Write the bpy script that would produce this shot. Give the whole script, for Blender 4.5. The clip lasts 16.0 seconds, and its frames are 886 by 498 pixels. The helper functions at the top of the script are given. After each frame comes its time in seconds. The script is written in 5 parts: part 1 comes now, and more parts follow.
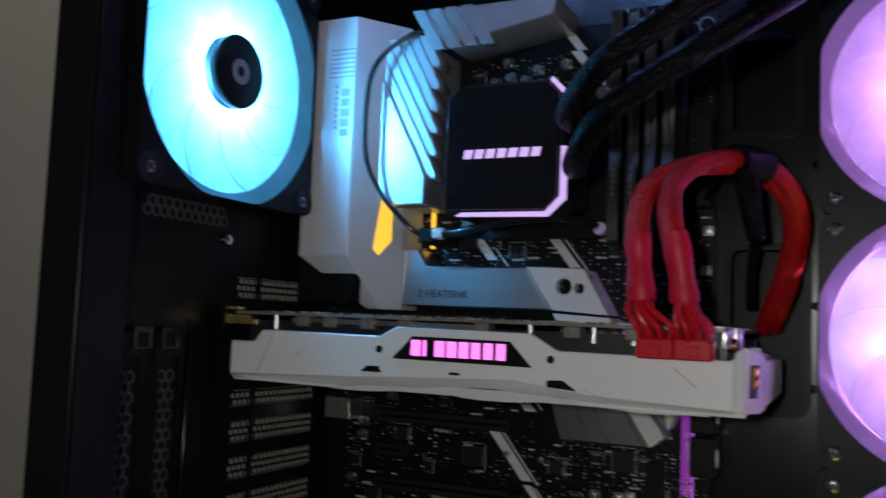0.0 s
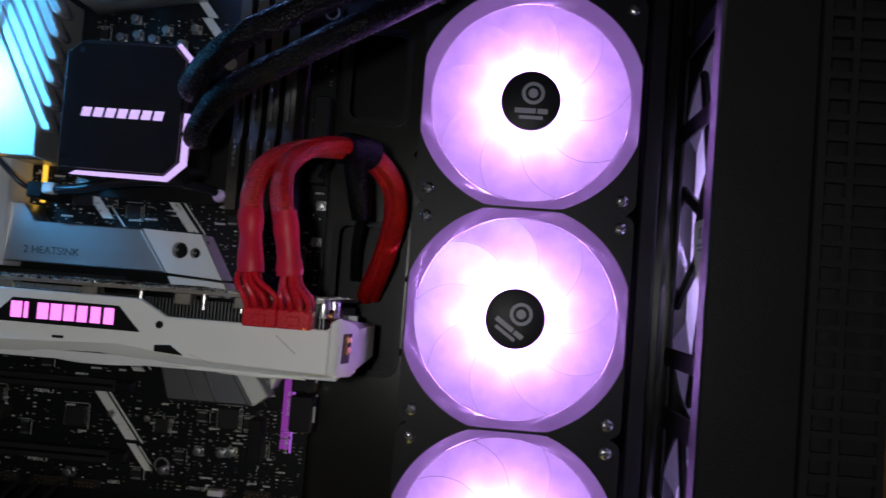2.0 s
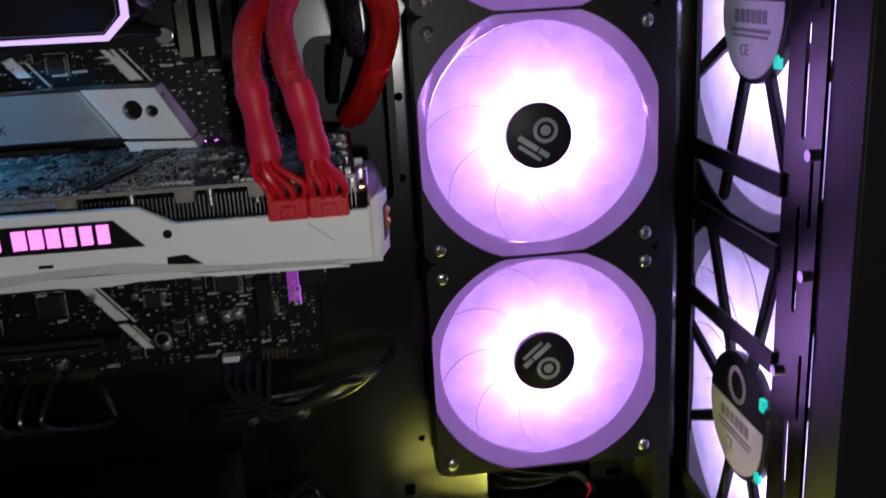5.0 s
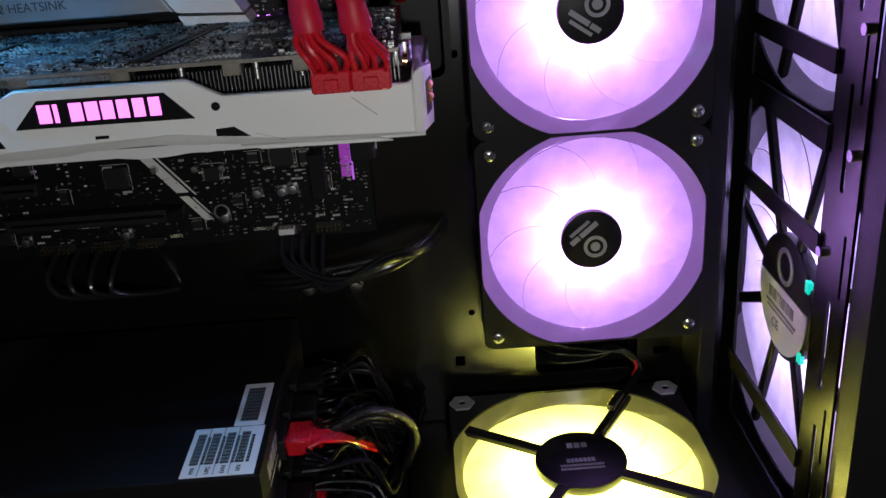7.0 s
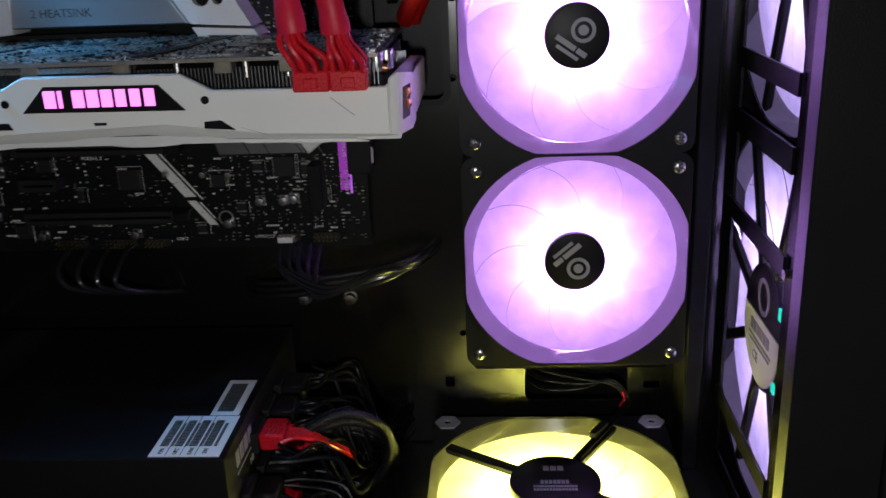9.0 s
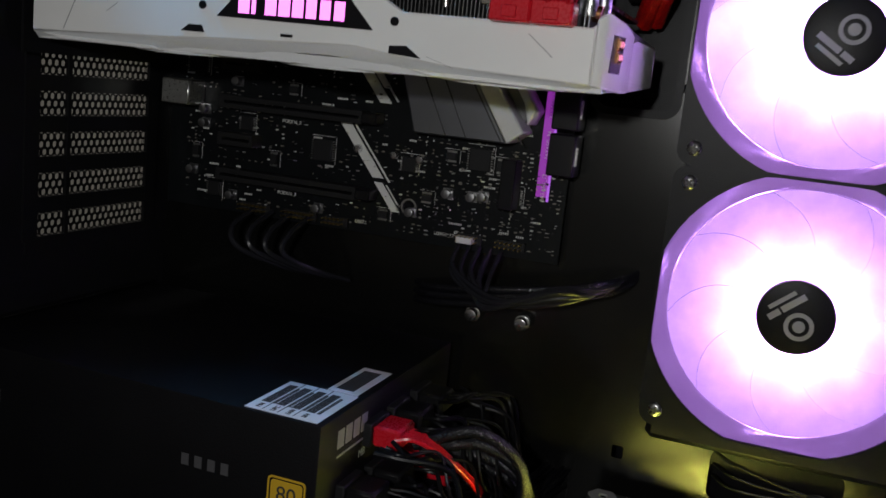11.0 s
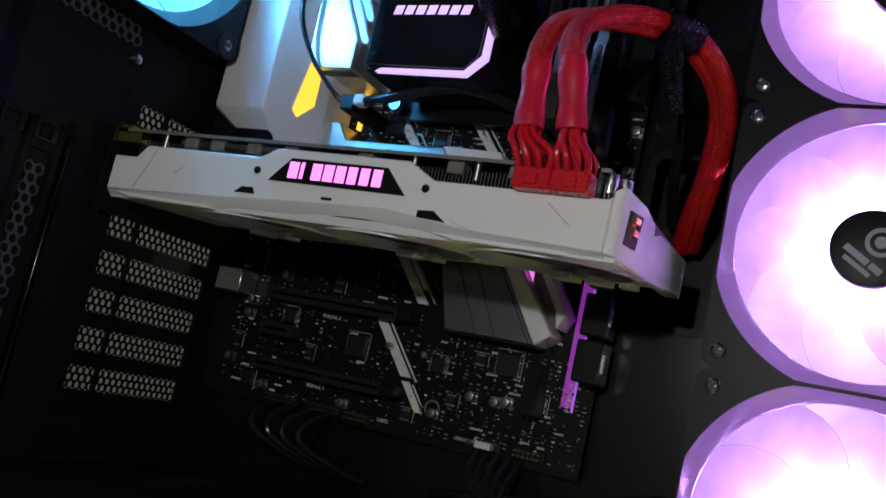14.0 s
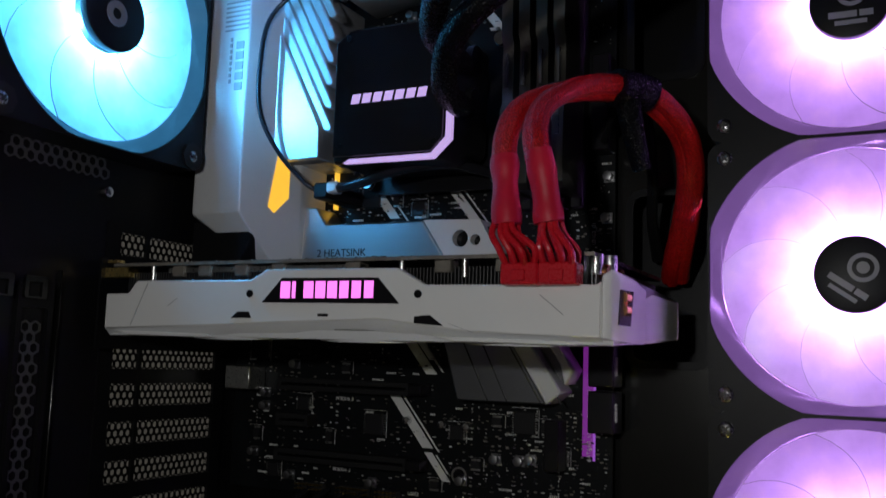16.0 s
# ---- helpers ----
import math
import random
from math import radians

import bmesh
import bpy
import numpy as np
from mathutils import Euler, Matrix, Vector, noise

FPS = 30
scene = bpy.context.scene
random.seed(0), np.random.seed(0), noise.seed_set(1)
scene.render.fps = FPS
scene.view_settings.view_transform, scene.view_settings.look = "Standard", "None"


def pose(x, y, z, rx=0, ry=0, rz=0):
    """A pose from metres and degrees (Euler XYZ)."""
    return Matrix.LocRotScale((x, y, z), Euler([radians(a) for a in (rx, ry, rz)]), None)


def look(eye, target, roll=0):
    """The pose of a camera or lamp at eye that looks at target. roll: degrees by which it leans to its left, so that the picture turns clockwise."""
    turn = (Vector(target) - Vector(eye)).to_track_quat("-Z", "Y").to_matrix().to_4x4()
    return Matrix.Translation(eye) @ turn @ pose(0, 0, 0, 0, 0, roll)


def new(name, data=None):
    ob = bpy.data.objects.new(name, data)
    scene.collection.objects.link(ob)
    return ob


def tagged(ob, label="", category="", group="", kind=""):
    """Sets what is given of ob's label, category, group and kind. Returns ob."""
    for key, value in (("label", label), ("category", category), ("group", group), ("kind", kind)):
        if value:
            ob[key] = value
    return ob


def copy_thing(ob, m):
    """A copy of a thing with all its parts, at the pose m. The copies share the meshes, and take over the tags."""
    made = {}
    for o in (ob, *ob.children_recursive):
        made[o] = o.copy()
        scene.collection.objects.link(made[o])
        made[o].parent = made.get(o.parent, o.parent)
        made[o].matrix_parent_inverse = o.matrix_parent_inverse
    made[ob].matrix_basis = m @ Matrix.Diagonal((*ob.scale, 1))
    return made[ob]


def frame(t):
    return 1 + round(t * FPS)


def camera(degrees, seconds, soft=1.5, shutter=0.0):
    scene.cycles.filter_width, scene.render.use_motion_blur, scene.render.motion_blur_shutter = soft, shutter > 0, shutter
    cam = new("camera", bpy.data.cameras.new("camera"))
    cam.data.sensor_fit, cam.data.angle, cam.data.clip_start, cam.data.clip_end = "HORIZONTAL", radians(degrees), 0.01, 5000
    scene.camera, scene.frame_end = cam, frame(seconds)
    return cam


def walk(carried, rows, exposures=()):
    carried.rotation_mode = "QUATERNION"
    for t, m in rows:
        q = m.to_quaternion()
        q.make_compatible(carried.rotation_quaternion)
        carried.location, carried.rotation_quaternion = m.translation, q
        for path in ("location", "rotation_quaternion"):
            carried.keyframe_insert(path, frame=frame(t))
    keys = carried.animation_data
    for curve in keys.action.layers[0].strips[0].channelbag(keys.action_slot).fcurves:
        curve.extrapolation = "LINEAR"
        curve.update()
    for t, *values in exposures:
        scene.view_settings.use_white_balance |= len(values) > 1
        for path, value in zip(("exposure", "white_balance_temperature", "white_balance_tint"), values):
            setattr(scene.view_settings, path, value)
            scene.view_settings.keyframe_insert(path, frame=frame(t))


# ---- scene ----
cam = camera(51.7, 16.0, shutter=0.5)
PATH = [
    (0, (0.025, -0.021, 0.303), (-0.859, 1.766, 0.465), 2.3),
    (0.5, (0.027, -0.031, 0.307), (-0.647, 1.848, 0.428), 2.8),
    (1, (0.033, -0.042, 0.309), (-0.448, 1.895, 0.441), 3.2),
    (1.5, (0.037, -0.042, 0.308), (-0.237, 1.935, 0.432), 4.0),
    (2, (0.04, -0.045, 0.313), (-0.078, 1.949, 0.411), 4.4),
    (2.5, (0.032, -0.05, 0.322), (-0.006, 1.948, 0.393), 4.6),
    (3, (-0.003, -0.056, 0.33), (-0.032, 1.944, 0.357), 4.3),
    (3.5, (-0.016, -0.021, 0.349), (0.041, 1.977, 0.279), 3.0),
    (4, (-0.03, 0.009, 0.365), (0.149, 1.989, 0.142), 0.7),
    (4.5, (-0.036, 0.022, 0.379), (0.199, 1.964, -0.04), -1.7),
    (5, (-0.042, 0.017, 0.381), (0.15, 1.923, -0.194), -3.3),
    (5.2, (-0.037, 0.01, 0.38), (0.119, 1.909, -0.229), -3.7),
    (7.3, (-0.027, 0.009, 0.377), (-0.028, 1.84, -0.428), -4.2),
    (7.5, (-0.026, 0.009, 0.375), (-0.031, 1.843, -0.422), -4.1),
    (8, (-0.025, 0.007, 0.372), (-0.035, 1.849, -0.408), -3.9),
    (8.5, (-0.019, 0.003, 0.367), (-0.039, 1.857, -0.384), -3.2),
    (9, (0.013, -0.015, 0.353), (-0.115, 1.872, -0.298), -2.3),
    (9.5, (0.03, -0.031, 0.335), (-0.296, 1.86, -0.227), -0.4),
    (10, (0.039, -0.034, 0.321), (-0.442, 1.844, -0.171), 1.4),
    (10.2, (0.035, -0.02, 0.31), (-0.486, 1.854, -0.153), 2.4),
    (12.3, (0.059, 0.058, 0.199), (-0.781, 1.869, 0.085), 11.1),
    (12.5, (0.066, 0.055, 0.191), (-0.794, 1.859, 0.129), 12.1),
    (13, (0.072, 0.053, 0.189), (-0.854, 1.822, 0.294), 13.2),
    (13.5, (0.07, 0.055, 0.195), (-0.857, 1.809, 0.45), 13.6),
    (14, (0.072, 0.052, 0.207), (-0.856, 1.797, 0.514), 12.6),
    (14.5, (0.074, 0.053, 0.217), (-0.829, 1.816, 0.498), 9.7),
    (15, (0.07, 0.052, 0.226), (-0.811, 1.83, 0.474), 6.6),
    (15.5, (0.068, 0.033, 0.243), (-0.809, 1.814, 0.48), 3.5),
    (16, (0.07, 0.033, 0.26), (-0.825, 1.804, 0.505), 1.9),
]
walk(cam, [(t, look(eye, target, roll)) for t, eye, target, roll in PATH], [(0, -0.15), (0.5, -0.4), (1.0, -0.35), (1.5, -0.1), (3, 0.0), (5, 0.12), (8.5, 0.2), (12.5, 0.35), (14, 0.2), (15, -0.25), (16, -0.4)])


# ---- world, lamps, exposure ----
world = bpy.data.worlds.new("night_room")
scene.world = world
world.use_nodes = True
world.node_tree.nodes["Background"].inputs[0].default_value = (0.5, 0.55, 0.7, 1)
world.node_tree.nodes["Background"].inputs[1].default_value = 0.02

LAVENDER, AZURE, YELLOW, VIOLET = (0.58, 0.27, 1.0), (0.08, 0.48, 1.0), (0.90, 0.84, 0.14), (0.56, 0.42, 1.0)


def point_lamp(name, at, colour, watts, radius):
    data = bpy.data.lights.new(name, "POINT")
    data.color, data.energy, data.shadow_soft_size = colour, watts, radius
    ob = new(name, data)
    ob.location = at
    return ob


room_light = bpy.data.lights.new("ceiling_lamp_light", "AREA")
room_light.shape, room_light.size, room_light.energy, room_light.color = "DISK", 0.35, 10.5, (1.0, 0.95, 0.89)
lamp_ob = new("ceiling_lamp_light", room_light)
lamp_ob.matrix_world = look((-0.75, 0.05, 1.94), (-0.75, 0.06, 0.0))

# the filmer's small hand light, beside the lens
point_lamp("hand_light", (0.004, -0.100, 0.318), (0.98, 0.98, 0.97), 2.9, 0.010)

# fan LEDs: behind each translucent rotor
RAD_Z = (0.4225, 0.3025, 0.1825)
for z in RAD_Z:
    point_lamp("fan_led", (0.0525, 0.4680, z), LAVENDER, 0.70, 0.005)
point_lamp("fan_led", (-0.3095, 0.362, 0.4335), AZURE, 2.9, 0.005)
point_lamp("fan_led", (0.040, 0.421, 0.0485), YELLOW, 3.4, 0.005)
point_lamp("fan_led", (-0.150, 0.400, 0.5605), (0.22, 0.40, 1.0), 2.8, 0.006)
for z in (0.358, 0.155):
    point_lamp("fan_led", (0.1755, 0.425, z), VIOLET, 1.7, 0.010)


# ---- materials ----
def material(name, colour, rough=0.5, metal=0.0, var=0.25, scale=60.0, bump=0.0, bump_scale=900.0, spread=0.12, stretch=(1, 1, 1), coat=0.0, gloss=0.5):
    """A surface with stains at one scale and grain at another."""
    m = bpy.data.materials.new(name)
    m.use_nodes = True
    nt = m.node_tree
    n, l = nt.nodes, nt.links
    b = n["Principled BSDF"]
    b.inputs["Metallic"].default_value = metal
    b.inputs["Coat Weight"].default_value = coat
    b.inputs["Specular IOR Level"].default_value = gloss
    tc, mp = n.new("ShaderNodeTexCoord"), n.new("ShaderNodeMapping")
    mp.inputs["Scale"].default_value = stretch
    l.new(tc.outputs["Object"], mp.inputs["Vector"])
    big, fine = n.new("ShaderNodeTexNoise"), n.new("ShaderNodeTexNoise")
    big.inputs["Scale"].default_value, big.inputs["Detail"].default_value = scale, 5
    fine.inputs["Scale"].default_value, fine.inputs["Detail"].default_value = bump_scale, 3
    l.new(mp.outputs[0], big.inputs["Vector"])
    l.new(mp.outputs[0], fine.inputs["Vector"])
    mix = n.new("ShaderNodeMix")
    mix.data_type = "RGBA"
    mix.inputs[6].default_value = (*[c * (1 - var) for c in colour], 1)
    mix.inputs[7].default_value = (*[min(1, c * (1 + var * 0.6)) for c in colour], 1)
    l.new(big.outputs[0], mix.inputs[0])
    l.new(mix.outputs[2], b.inputs["Base Color"])
    rr = n.new("ShaderNodeMapRange")
    rr.inputs[3].default_value, rr.inputs[4].default_value = max(0.03, rough - spread), min(1, rough + spread)
    l.new(fine.outputs[0], rr.inputs[0])
    l.new(rr.outputs[0], b.inputs["Roughness"])
    if bump:
        bp = n.new("ShaderNodeBump")
        bp.inputs["Strength"].default_value, bp.inputs["Distance"].default_value = bump, 0.0004
        l.new(fine.outputs[0], bp.inputs["Height"])
        l.new(bp.outputs[0], b.inputs["Normal"])
    return m


def lit_plastic(name, tint, own, pale=0.86):
    """Frosted plastic that carries LED light: translucent, with a faint glow of its own."""
    m = bpy.data.materials.new(name)
    m.use_nodes = True
    nt = m.node_tree
    n, l = nt.nodes, nt.links
    n.remove(n["Principled BSDF"])
    out = n["Material Output"]
    tc, ns = n.new("ShaderNodeTexCoord"), n.new("ShaderNodeTexNoise")
    ns.inputs["Scale"].default_value, ns.inputs["Detail"].default_value = 70, 5
    l.new(tc.outputs["Object"], ns.inputs["Vector"])
    mix = n.new("ShaderNodeMix")
    mix.data_type = "RGBA"
    mix.inputs[6].default_value, mix.inputs[7].default_value = (*[pale * 0.50] * 3, 1), (*[min(0.95, pale * 1.15)] * 3, 1)
    l.new(ns.outputs[0], mix.inputs[0])
    tr, df, gl, em = (n.new("ShaderNodeBsdfTranslucent"), n.new("ShaderNodeBsdfDiffuse"), n.new("ShaderNodeBsdfGlossy"), n.new("ShaderNodeEmission"))
    l.new(mix.outputs[2], tr.inputs[0])
    l.new(mix.outputs[2], df.inputs[0])
    gl.inputs["Roughness"].default_value = 0.25
    em.inputs[0].default_value, em.inputs[1].default_value = (*tint, 1), own
    a, b, c = n.new("ShaderNodeMixShader"), n.new("ShaderNodeMixShader"), n.new("ShaderNodeAddShader")
    a.inputs[0].default_value, b.inputs[0].default_value = 0.16, 0.04
    l.new(tr.outputs[0], a.inputs[1])
    l.new(df.outputs[0], a.inputs[2])
    l.new(a.outputs[0], b.inputs[1])
    l.new(gl.outputs[0], b.inputs[2])
    l.new(b.outputs[0], c.inputs[0])
    l.new(em.outputs[0], c.inputs[1])
    l.new(c.outputs[0], out.inputs[0])
    return m


def glow(name, colour, strength):
    m = bpy.data.materials.new(name)
    m.use_nodes = True
    b = m.node_tree.nodes["Principled BSDF"]
    b.inputs["Base Color"].default_value = (*[0.3 * c for c in colour], 1)
    b.inputs["Emission Color"].default_value = (*colour, 1)
    b.inputs["Emission Strength"].default_value = strength
    return m


def braid(name, colour, rough=0.42, gloss=0.35, cells=1250, deep=0.5):
    """A woven sleeve: crossing ridges, lighter on the threads, with the shade between them painted in."""
    m = material(name, colour, rough, 0, 0.35, 260, 0, 900, gloss=gloss)
    nt = m.node_tree
    n, l = nt.nodes, nt.links
    tc, mp, vo, bp = n.new("ShaderNodeTexCoord"), n.new("ShaderNodeMapping"), n.new("ShaderNodeTexVoronoi"), n.new("ShaderNodeBump")
    mp.inputs["Scale"].default_value = (1, 1, 1)
    vo.inputs["Scale"].default_value = cells
    l.new(tc.outputs["Object"], vo.inputs["Vector"])
    bp.inputs["Strength"].default_value, bp.inputs["Distance"].default_value = 0.6, 0.0007
    l.new(vo.outputs["Distance"], bp.inputs["Height"])
    l.new(bp.outputs[0], n["Principled BSDF"].inputs["Normal"])
    # shade in the gaps between threads, multiplied into the base colour
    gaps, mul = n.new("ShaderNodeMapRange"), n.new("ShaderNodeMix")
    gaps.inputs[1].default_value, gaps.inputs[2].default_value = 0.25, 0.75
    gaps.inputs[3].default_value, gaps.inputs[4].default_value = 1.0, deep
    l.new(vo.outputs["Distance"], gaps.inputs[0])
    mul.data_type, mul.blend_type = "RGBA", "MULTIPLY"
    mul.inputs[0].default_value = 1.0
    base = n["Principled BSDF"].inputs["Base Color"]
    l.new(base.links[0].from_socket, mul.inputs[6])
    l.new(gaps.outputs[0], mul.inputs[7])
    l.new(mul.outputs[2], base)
    return m


M = {
    "steel": material("black_painted_steel", (0.007, 0.007, 0.008), 0.36, 0, 0.3, 25, 0.25, 1400, gloss=0.14),
    "tray": material("dark_tray_steel", (0.050, 0.050, 0.049), 0.21, 0.92, 0.3, 22, 0.05, 1200, 0.05),
    "plastic": material("black_plastic", (0.008, 0.008, 0.009), 0.38, 0, 0.3, 60, 0.2, 1500, gloss=0.15),
    "rubber": material("black_rubber", (0.012, 0.012, 0.012), 0.6, 0, 0.2, 80, 0.2, 1500, gloss=0.25),
    "gloss": material("gloss_black", (0.008, 0.008, 0.01), 0.08, 0, 0.2, 40, 0.0, 600, 0.03),
    "white": material("white_plastic", (0.80, 0.80, 0.79), 0.36, 0, 0.06, 30, 0.06, 1800),
    "shroud": material("white_satin_shroud", (0.68, 0.69, 0.70), 0.30, 0, 0.06, 30, 0.06, 1600),
    "silver": material("brushed_aluminium", (0.62, 0.63, 0.65), 0.34, 1.0, 0.12, 120, 0.15, 900, 0.1, (0.03, 1, 1)),
    "silver_v": material("satin_aluminium", (0.66, 0.68, 0.71), 0.42, 0.75, 0.1, 90, 0.15, 1200, 0.1),
    "greymetal": material("grey_anodised", (0.30, 0.31, 0.34), 0.30, 0.95, 0.12, 60, 0.03, 1200, 0.04),
    "fin": material("heatsink_fin", (0.16, 0.16, 0.165), 0.4, 0.9, 0.2, 60),
    "rad": material("radiator_fin", (0.02, 0.02, 0.022), 0.5, 0.3, 0.3, 60, gloss=0.25),
    "pcb": material("black_circuit_board", (0.006, 0.007, 0.008), 0.4, 0, 0.35, 160, 0.3, 700, gloss=0.15),
    "gpupcb": material("dark_blue_circuit_board", (0.05, 0.048, 0.056), 0.28, 0, 0.7, 420, 0.4, 700),
    "chip": material("chip_black", (0.012, 0.012, 0.013), 0.5, 0, 0.2, 100, gloss=0.25),
    "solder": material("solder_tin", (0.6, 0.6, 0.58), 0.3, 1.0, 0.2, 300),
    "smd": material("component_tan", (0.22, 0.2, 0.17), 0.4, 0.2, 0.5, 300),
    "print": material("white_print", (0.7, 0.7, 0.68), 0.5, 0, 0.08, 100),
    "chrome": material("polished_screw_steel", (0.7, 0.7, 0.72), 0.18, 1.0, 0.1, 200),
    "darkscrew": material("nickel_screw_steel", (0.42, 0.42, 0.43), 0.26, 1.0, 0.3, 300, 0.3, 900),
    "copper": material("copper_pipe", (0.85, 0.42, 0.2), 0.22, 1.0, 0.15, 120),
    "gold": material("gold_contact", (0.75, 0.55, 0.2), 0.3, 1.0, 0.15, 200),
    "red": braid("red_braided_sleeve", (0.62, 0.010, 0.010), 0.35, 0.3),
    "redshrink": material("red_heatshrink", (0.56, 0.012, 0.040), 0.44, 0, 0.3, 90, 0.4, 350, gloss=0.25),
    "redwire": material("red_wire", (0.56, 0.010, 0.022), 0.28, 0, 0.15, 150, gloss=0.4),
    "blackwire": material("black_wire", (0.016, 0.016, 0.020), 0.2, 0, 0.2, 150, gloss=0.4),
    "dullwire": material("dull_black_wire", (0.005, 0.005, 0.006), 0.34, 0, 0.2, 150, gloss=0.13),
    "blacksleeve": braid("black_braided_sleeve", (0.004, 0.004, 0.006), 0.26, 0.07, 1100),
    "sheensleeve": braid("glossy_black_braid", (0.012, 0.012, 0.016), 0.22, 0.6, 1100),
    "label": material("white_label", (0.72, 0.73, 0.72), 0.5, 0, 0.05, 80),
    "ink": material("label_ink", (0.03, 0.03, 0.03), 0.6, 0, 0.2, 80),
    "dimink": material("dim_grey_ink", (0.06, 0.06, 0.065), 0.5, 0, 0.1, 80),
    "greyink": material("grey_ink", (0.25, 0.25, 0.26), 0.5, 0, 0.1, 80),
    "yellow": material("gold_foil_badge", (0.72, 0.45, 0.03), 0.35, 0.3, 0.1, 90),
    "pad": material("grey_rubber_pad", (0.32, 0.32, 0.33), 0.6, 0, 0.1, 120),
    "room": material("grey_plaster", (0.42, 0.41, 0.38), 0.8, 0, 0.12, 6, 0.3, 120),
    "wood": material("brown_wood", (0.42, 0.21, 0.08), 0.5, 0, 0.4, 14, 0.2, 160, 0.1, (6, 6, 0.5)),
    "desk": material("dark_desk_wood", (0.07, 0.05, 0.04), 0.45, 0, 0.4, 12, 0.2, 160, 0.1, (0.6, 6, 6)),
    "blade_rad": lit_plastic("frosted_blade_lavender", LAVENDER, 0.30),
    "blade_rear": lit_plastic("frosted_blade_azure", AZURE, 0.5),
    "blade_low": lit_plastic("frosted_blade_yellow", YELLOW, 0.4),
    "blade_front": lit_plastic("frosted_blade_violet", VIOLET, 0.16),
    "ring_rad": lit_plastic("frosted_ring_lavender", LAVENDER, 0.30, 0.14),
    "ring_rear": lit_plastic("frosted_ring_azure", AZURE, 0.3, 0.2),
    "ring_low": lit_plastic("frosted_ring_yellow", YELLOW, 0.1, 0.3),
    "ring_front": lit_plastic("frosted_ring_violet", VIOLET, 0.1, 0.3),
    "spreader": material("dark_anodised_spreader", (0.13, 0.125, 0.11), 0.33, 0.9, 0.3, 90, 0.2, 1200),
    "cancap": material("aluminium_can", (0.34, 0.34, 0.35), 0.36, 1.0, 0.2, 300),
    "logo": glow("magenta_logo_light", (1.0, 0.22, 0.9), 1.6),
    "pump": glow("pump_light", (0.72, 0.50, 1.0), 0.95),
    "psu": material("matt_black_housing", (0.005, 0.005, 0.006), 0.5, 0, 0.3, 40, 0.3, 1400, 0.08, gloss=0.12),
    "amber": glow("amber_led_strip", (1.0, 0.55, 0.05), 1.3),
    "pink": glow("pink_led_window", (0.95, 0.2, 0.75), 0.9),
    "violetstrip": glow("violet_board_strip", (0.55, 0.15, 0.95), 0.55),
    "violetboard": glow("violet_lit_board", (0.45, 0.05, 0.62), 0.36),
    "boardled": glow("violet_board_led", (0.75, 0.2, 1.0), 9.0),
    "teal": glow("teal_led", (0.0, 0.8, 0.55), 0.6),
    "lampglow": glow("lamp_shade_light", (1.0, 0.93, 0.84), 2.0),
}


# ---- mesh helpers ----
def bevelled(bm, b, seg=2):
    if b > 0:
        bmesh.ops.bevel(bm, geom=[e for e in bm.edges if e.is_manifold and e.calc_face_angle(0) > 0.3], offset=b, segments=seg, affect="EDGES", profile=0.6)
    return bm


def box(x0, x1, y0, y1, z0, z1, b=0.0, seg=1):
    bm = bmesh.new()
    bmesh.ops.create_cube(bm, size=1, matrix=Matrix.LocRotScale(((x0 + x1) / 2, (y0 + y1) / 2, (z0 + z1) / 2), None, (abs(x1 - x0), abs(y1 - y0), abs(z1 - z0))))
    return bevelled(bm, b, seg)


AX = {"x": lambda u, v, w: (w, u, v), "y": lambda u, v, w: (u, w, v), "z": lambda u, v, w: (u, v, w)}


def prism(pts, axis, a0, a1, b=0.0, seg=1):
    """A polygon drawn across the axis ('y': x and z; 'z': x and y; 'x': y and z), pulled from a0 to a1."""
    bm = bmesh.new()
    lo = [bm.verts.new(AX[axis](u, v, a0)) for u, v in pts]
    hi = [bm.verts.new(AX[axis](u, v, a1)) for u, v in pts]
    bm.faces.new(lo)
    bm.faces.new(hi)
    for i in range(len(pts)):
        j = (i + 1) % len(pts)
        bm.faces.new((lo[i], lo[j], hi[j], hi[i]))
    bmesh.ops.recalc_face_normals(bm, faces=bm.faces)
    return bevelled(bm, b, seg)


def circle(cx, cy, r, n=32, a0=0.0):
    return [(cx + r * math.cos(a0 + 2 * math.pi * i / n), cy + r * math.sin(a0 + 2 * math.pi * i / n)) for i in range(n)]


def rrect(u0, u1, v0, v1, r, n=5):
    pts = []
    for cx, cy, a in ((u1 - r, v1 - r, 0), (u0 + r, v1 - r, 90), (u0 + r, v0 + r, 180), (u1 - r, v0 + r, 270)):
        pts += [(cx + r * math.cos(radians(a + 90 * i / n)), cy + r * math.sin(radians(a + 90 * i / n))) for i in range(n + 1)]
    return pts


def plate(outer, holes, axis, a0, a1):
    """A flat plate with holes that go through it."""
    bm = bmesh.new()
    edges = []
    for loop in (outer, *holes):
        vs = [bm.verts.new(AX[axis](u, v, a0)) for u, v in loop]
        edges += [bm.edges.new((vs[i], vs[(i + 1) % len(vs)])) for i in range(len(vs))]
    bmesh.ops.triangle_fill(bm, use_beauty=True, use_dissolve=False, edges=edges)
    got = bmesh.ops.extrude_face_region(bm, geom=list(bm.faces))
    d = Vector(AX[axis](0, 0, a1 - a0))
    bmesh.ops.translate(bm, vec=d, verts=[g for g in got["geom"] if isinstance(g, bmesh.types.BMVert)])
    bmesh.ops.recalc_face_normals(bm, faces=bm.faces)
    return bm


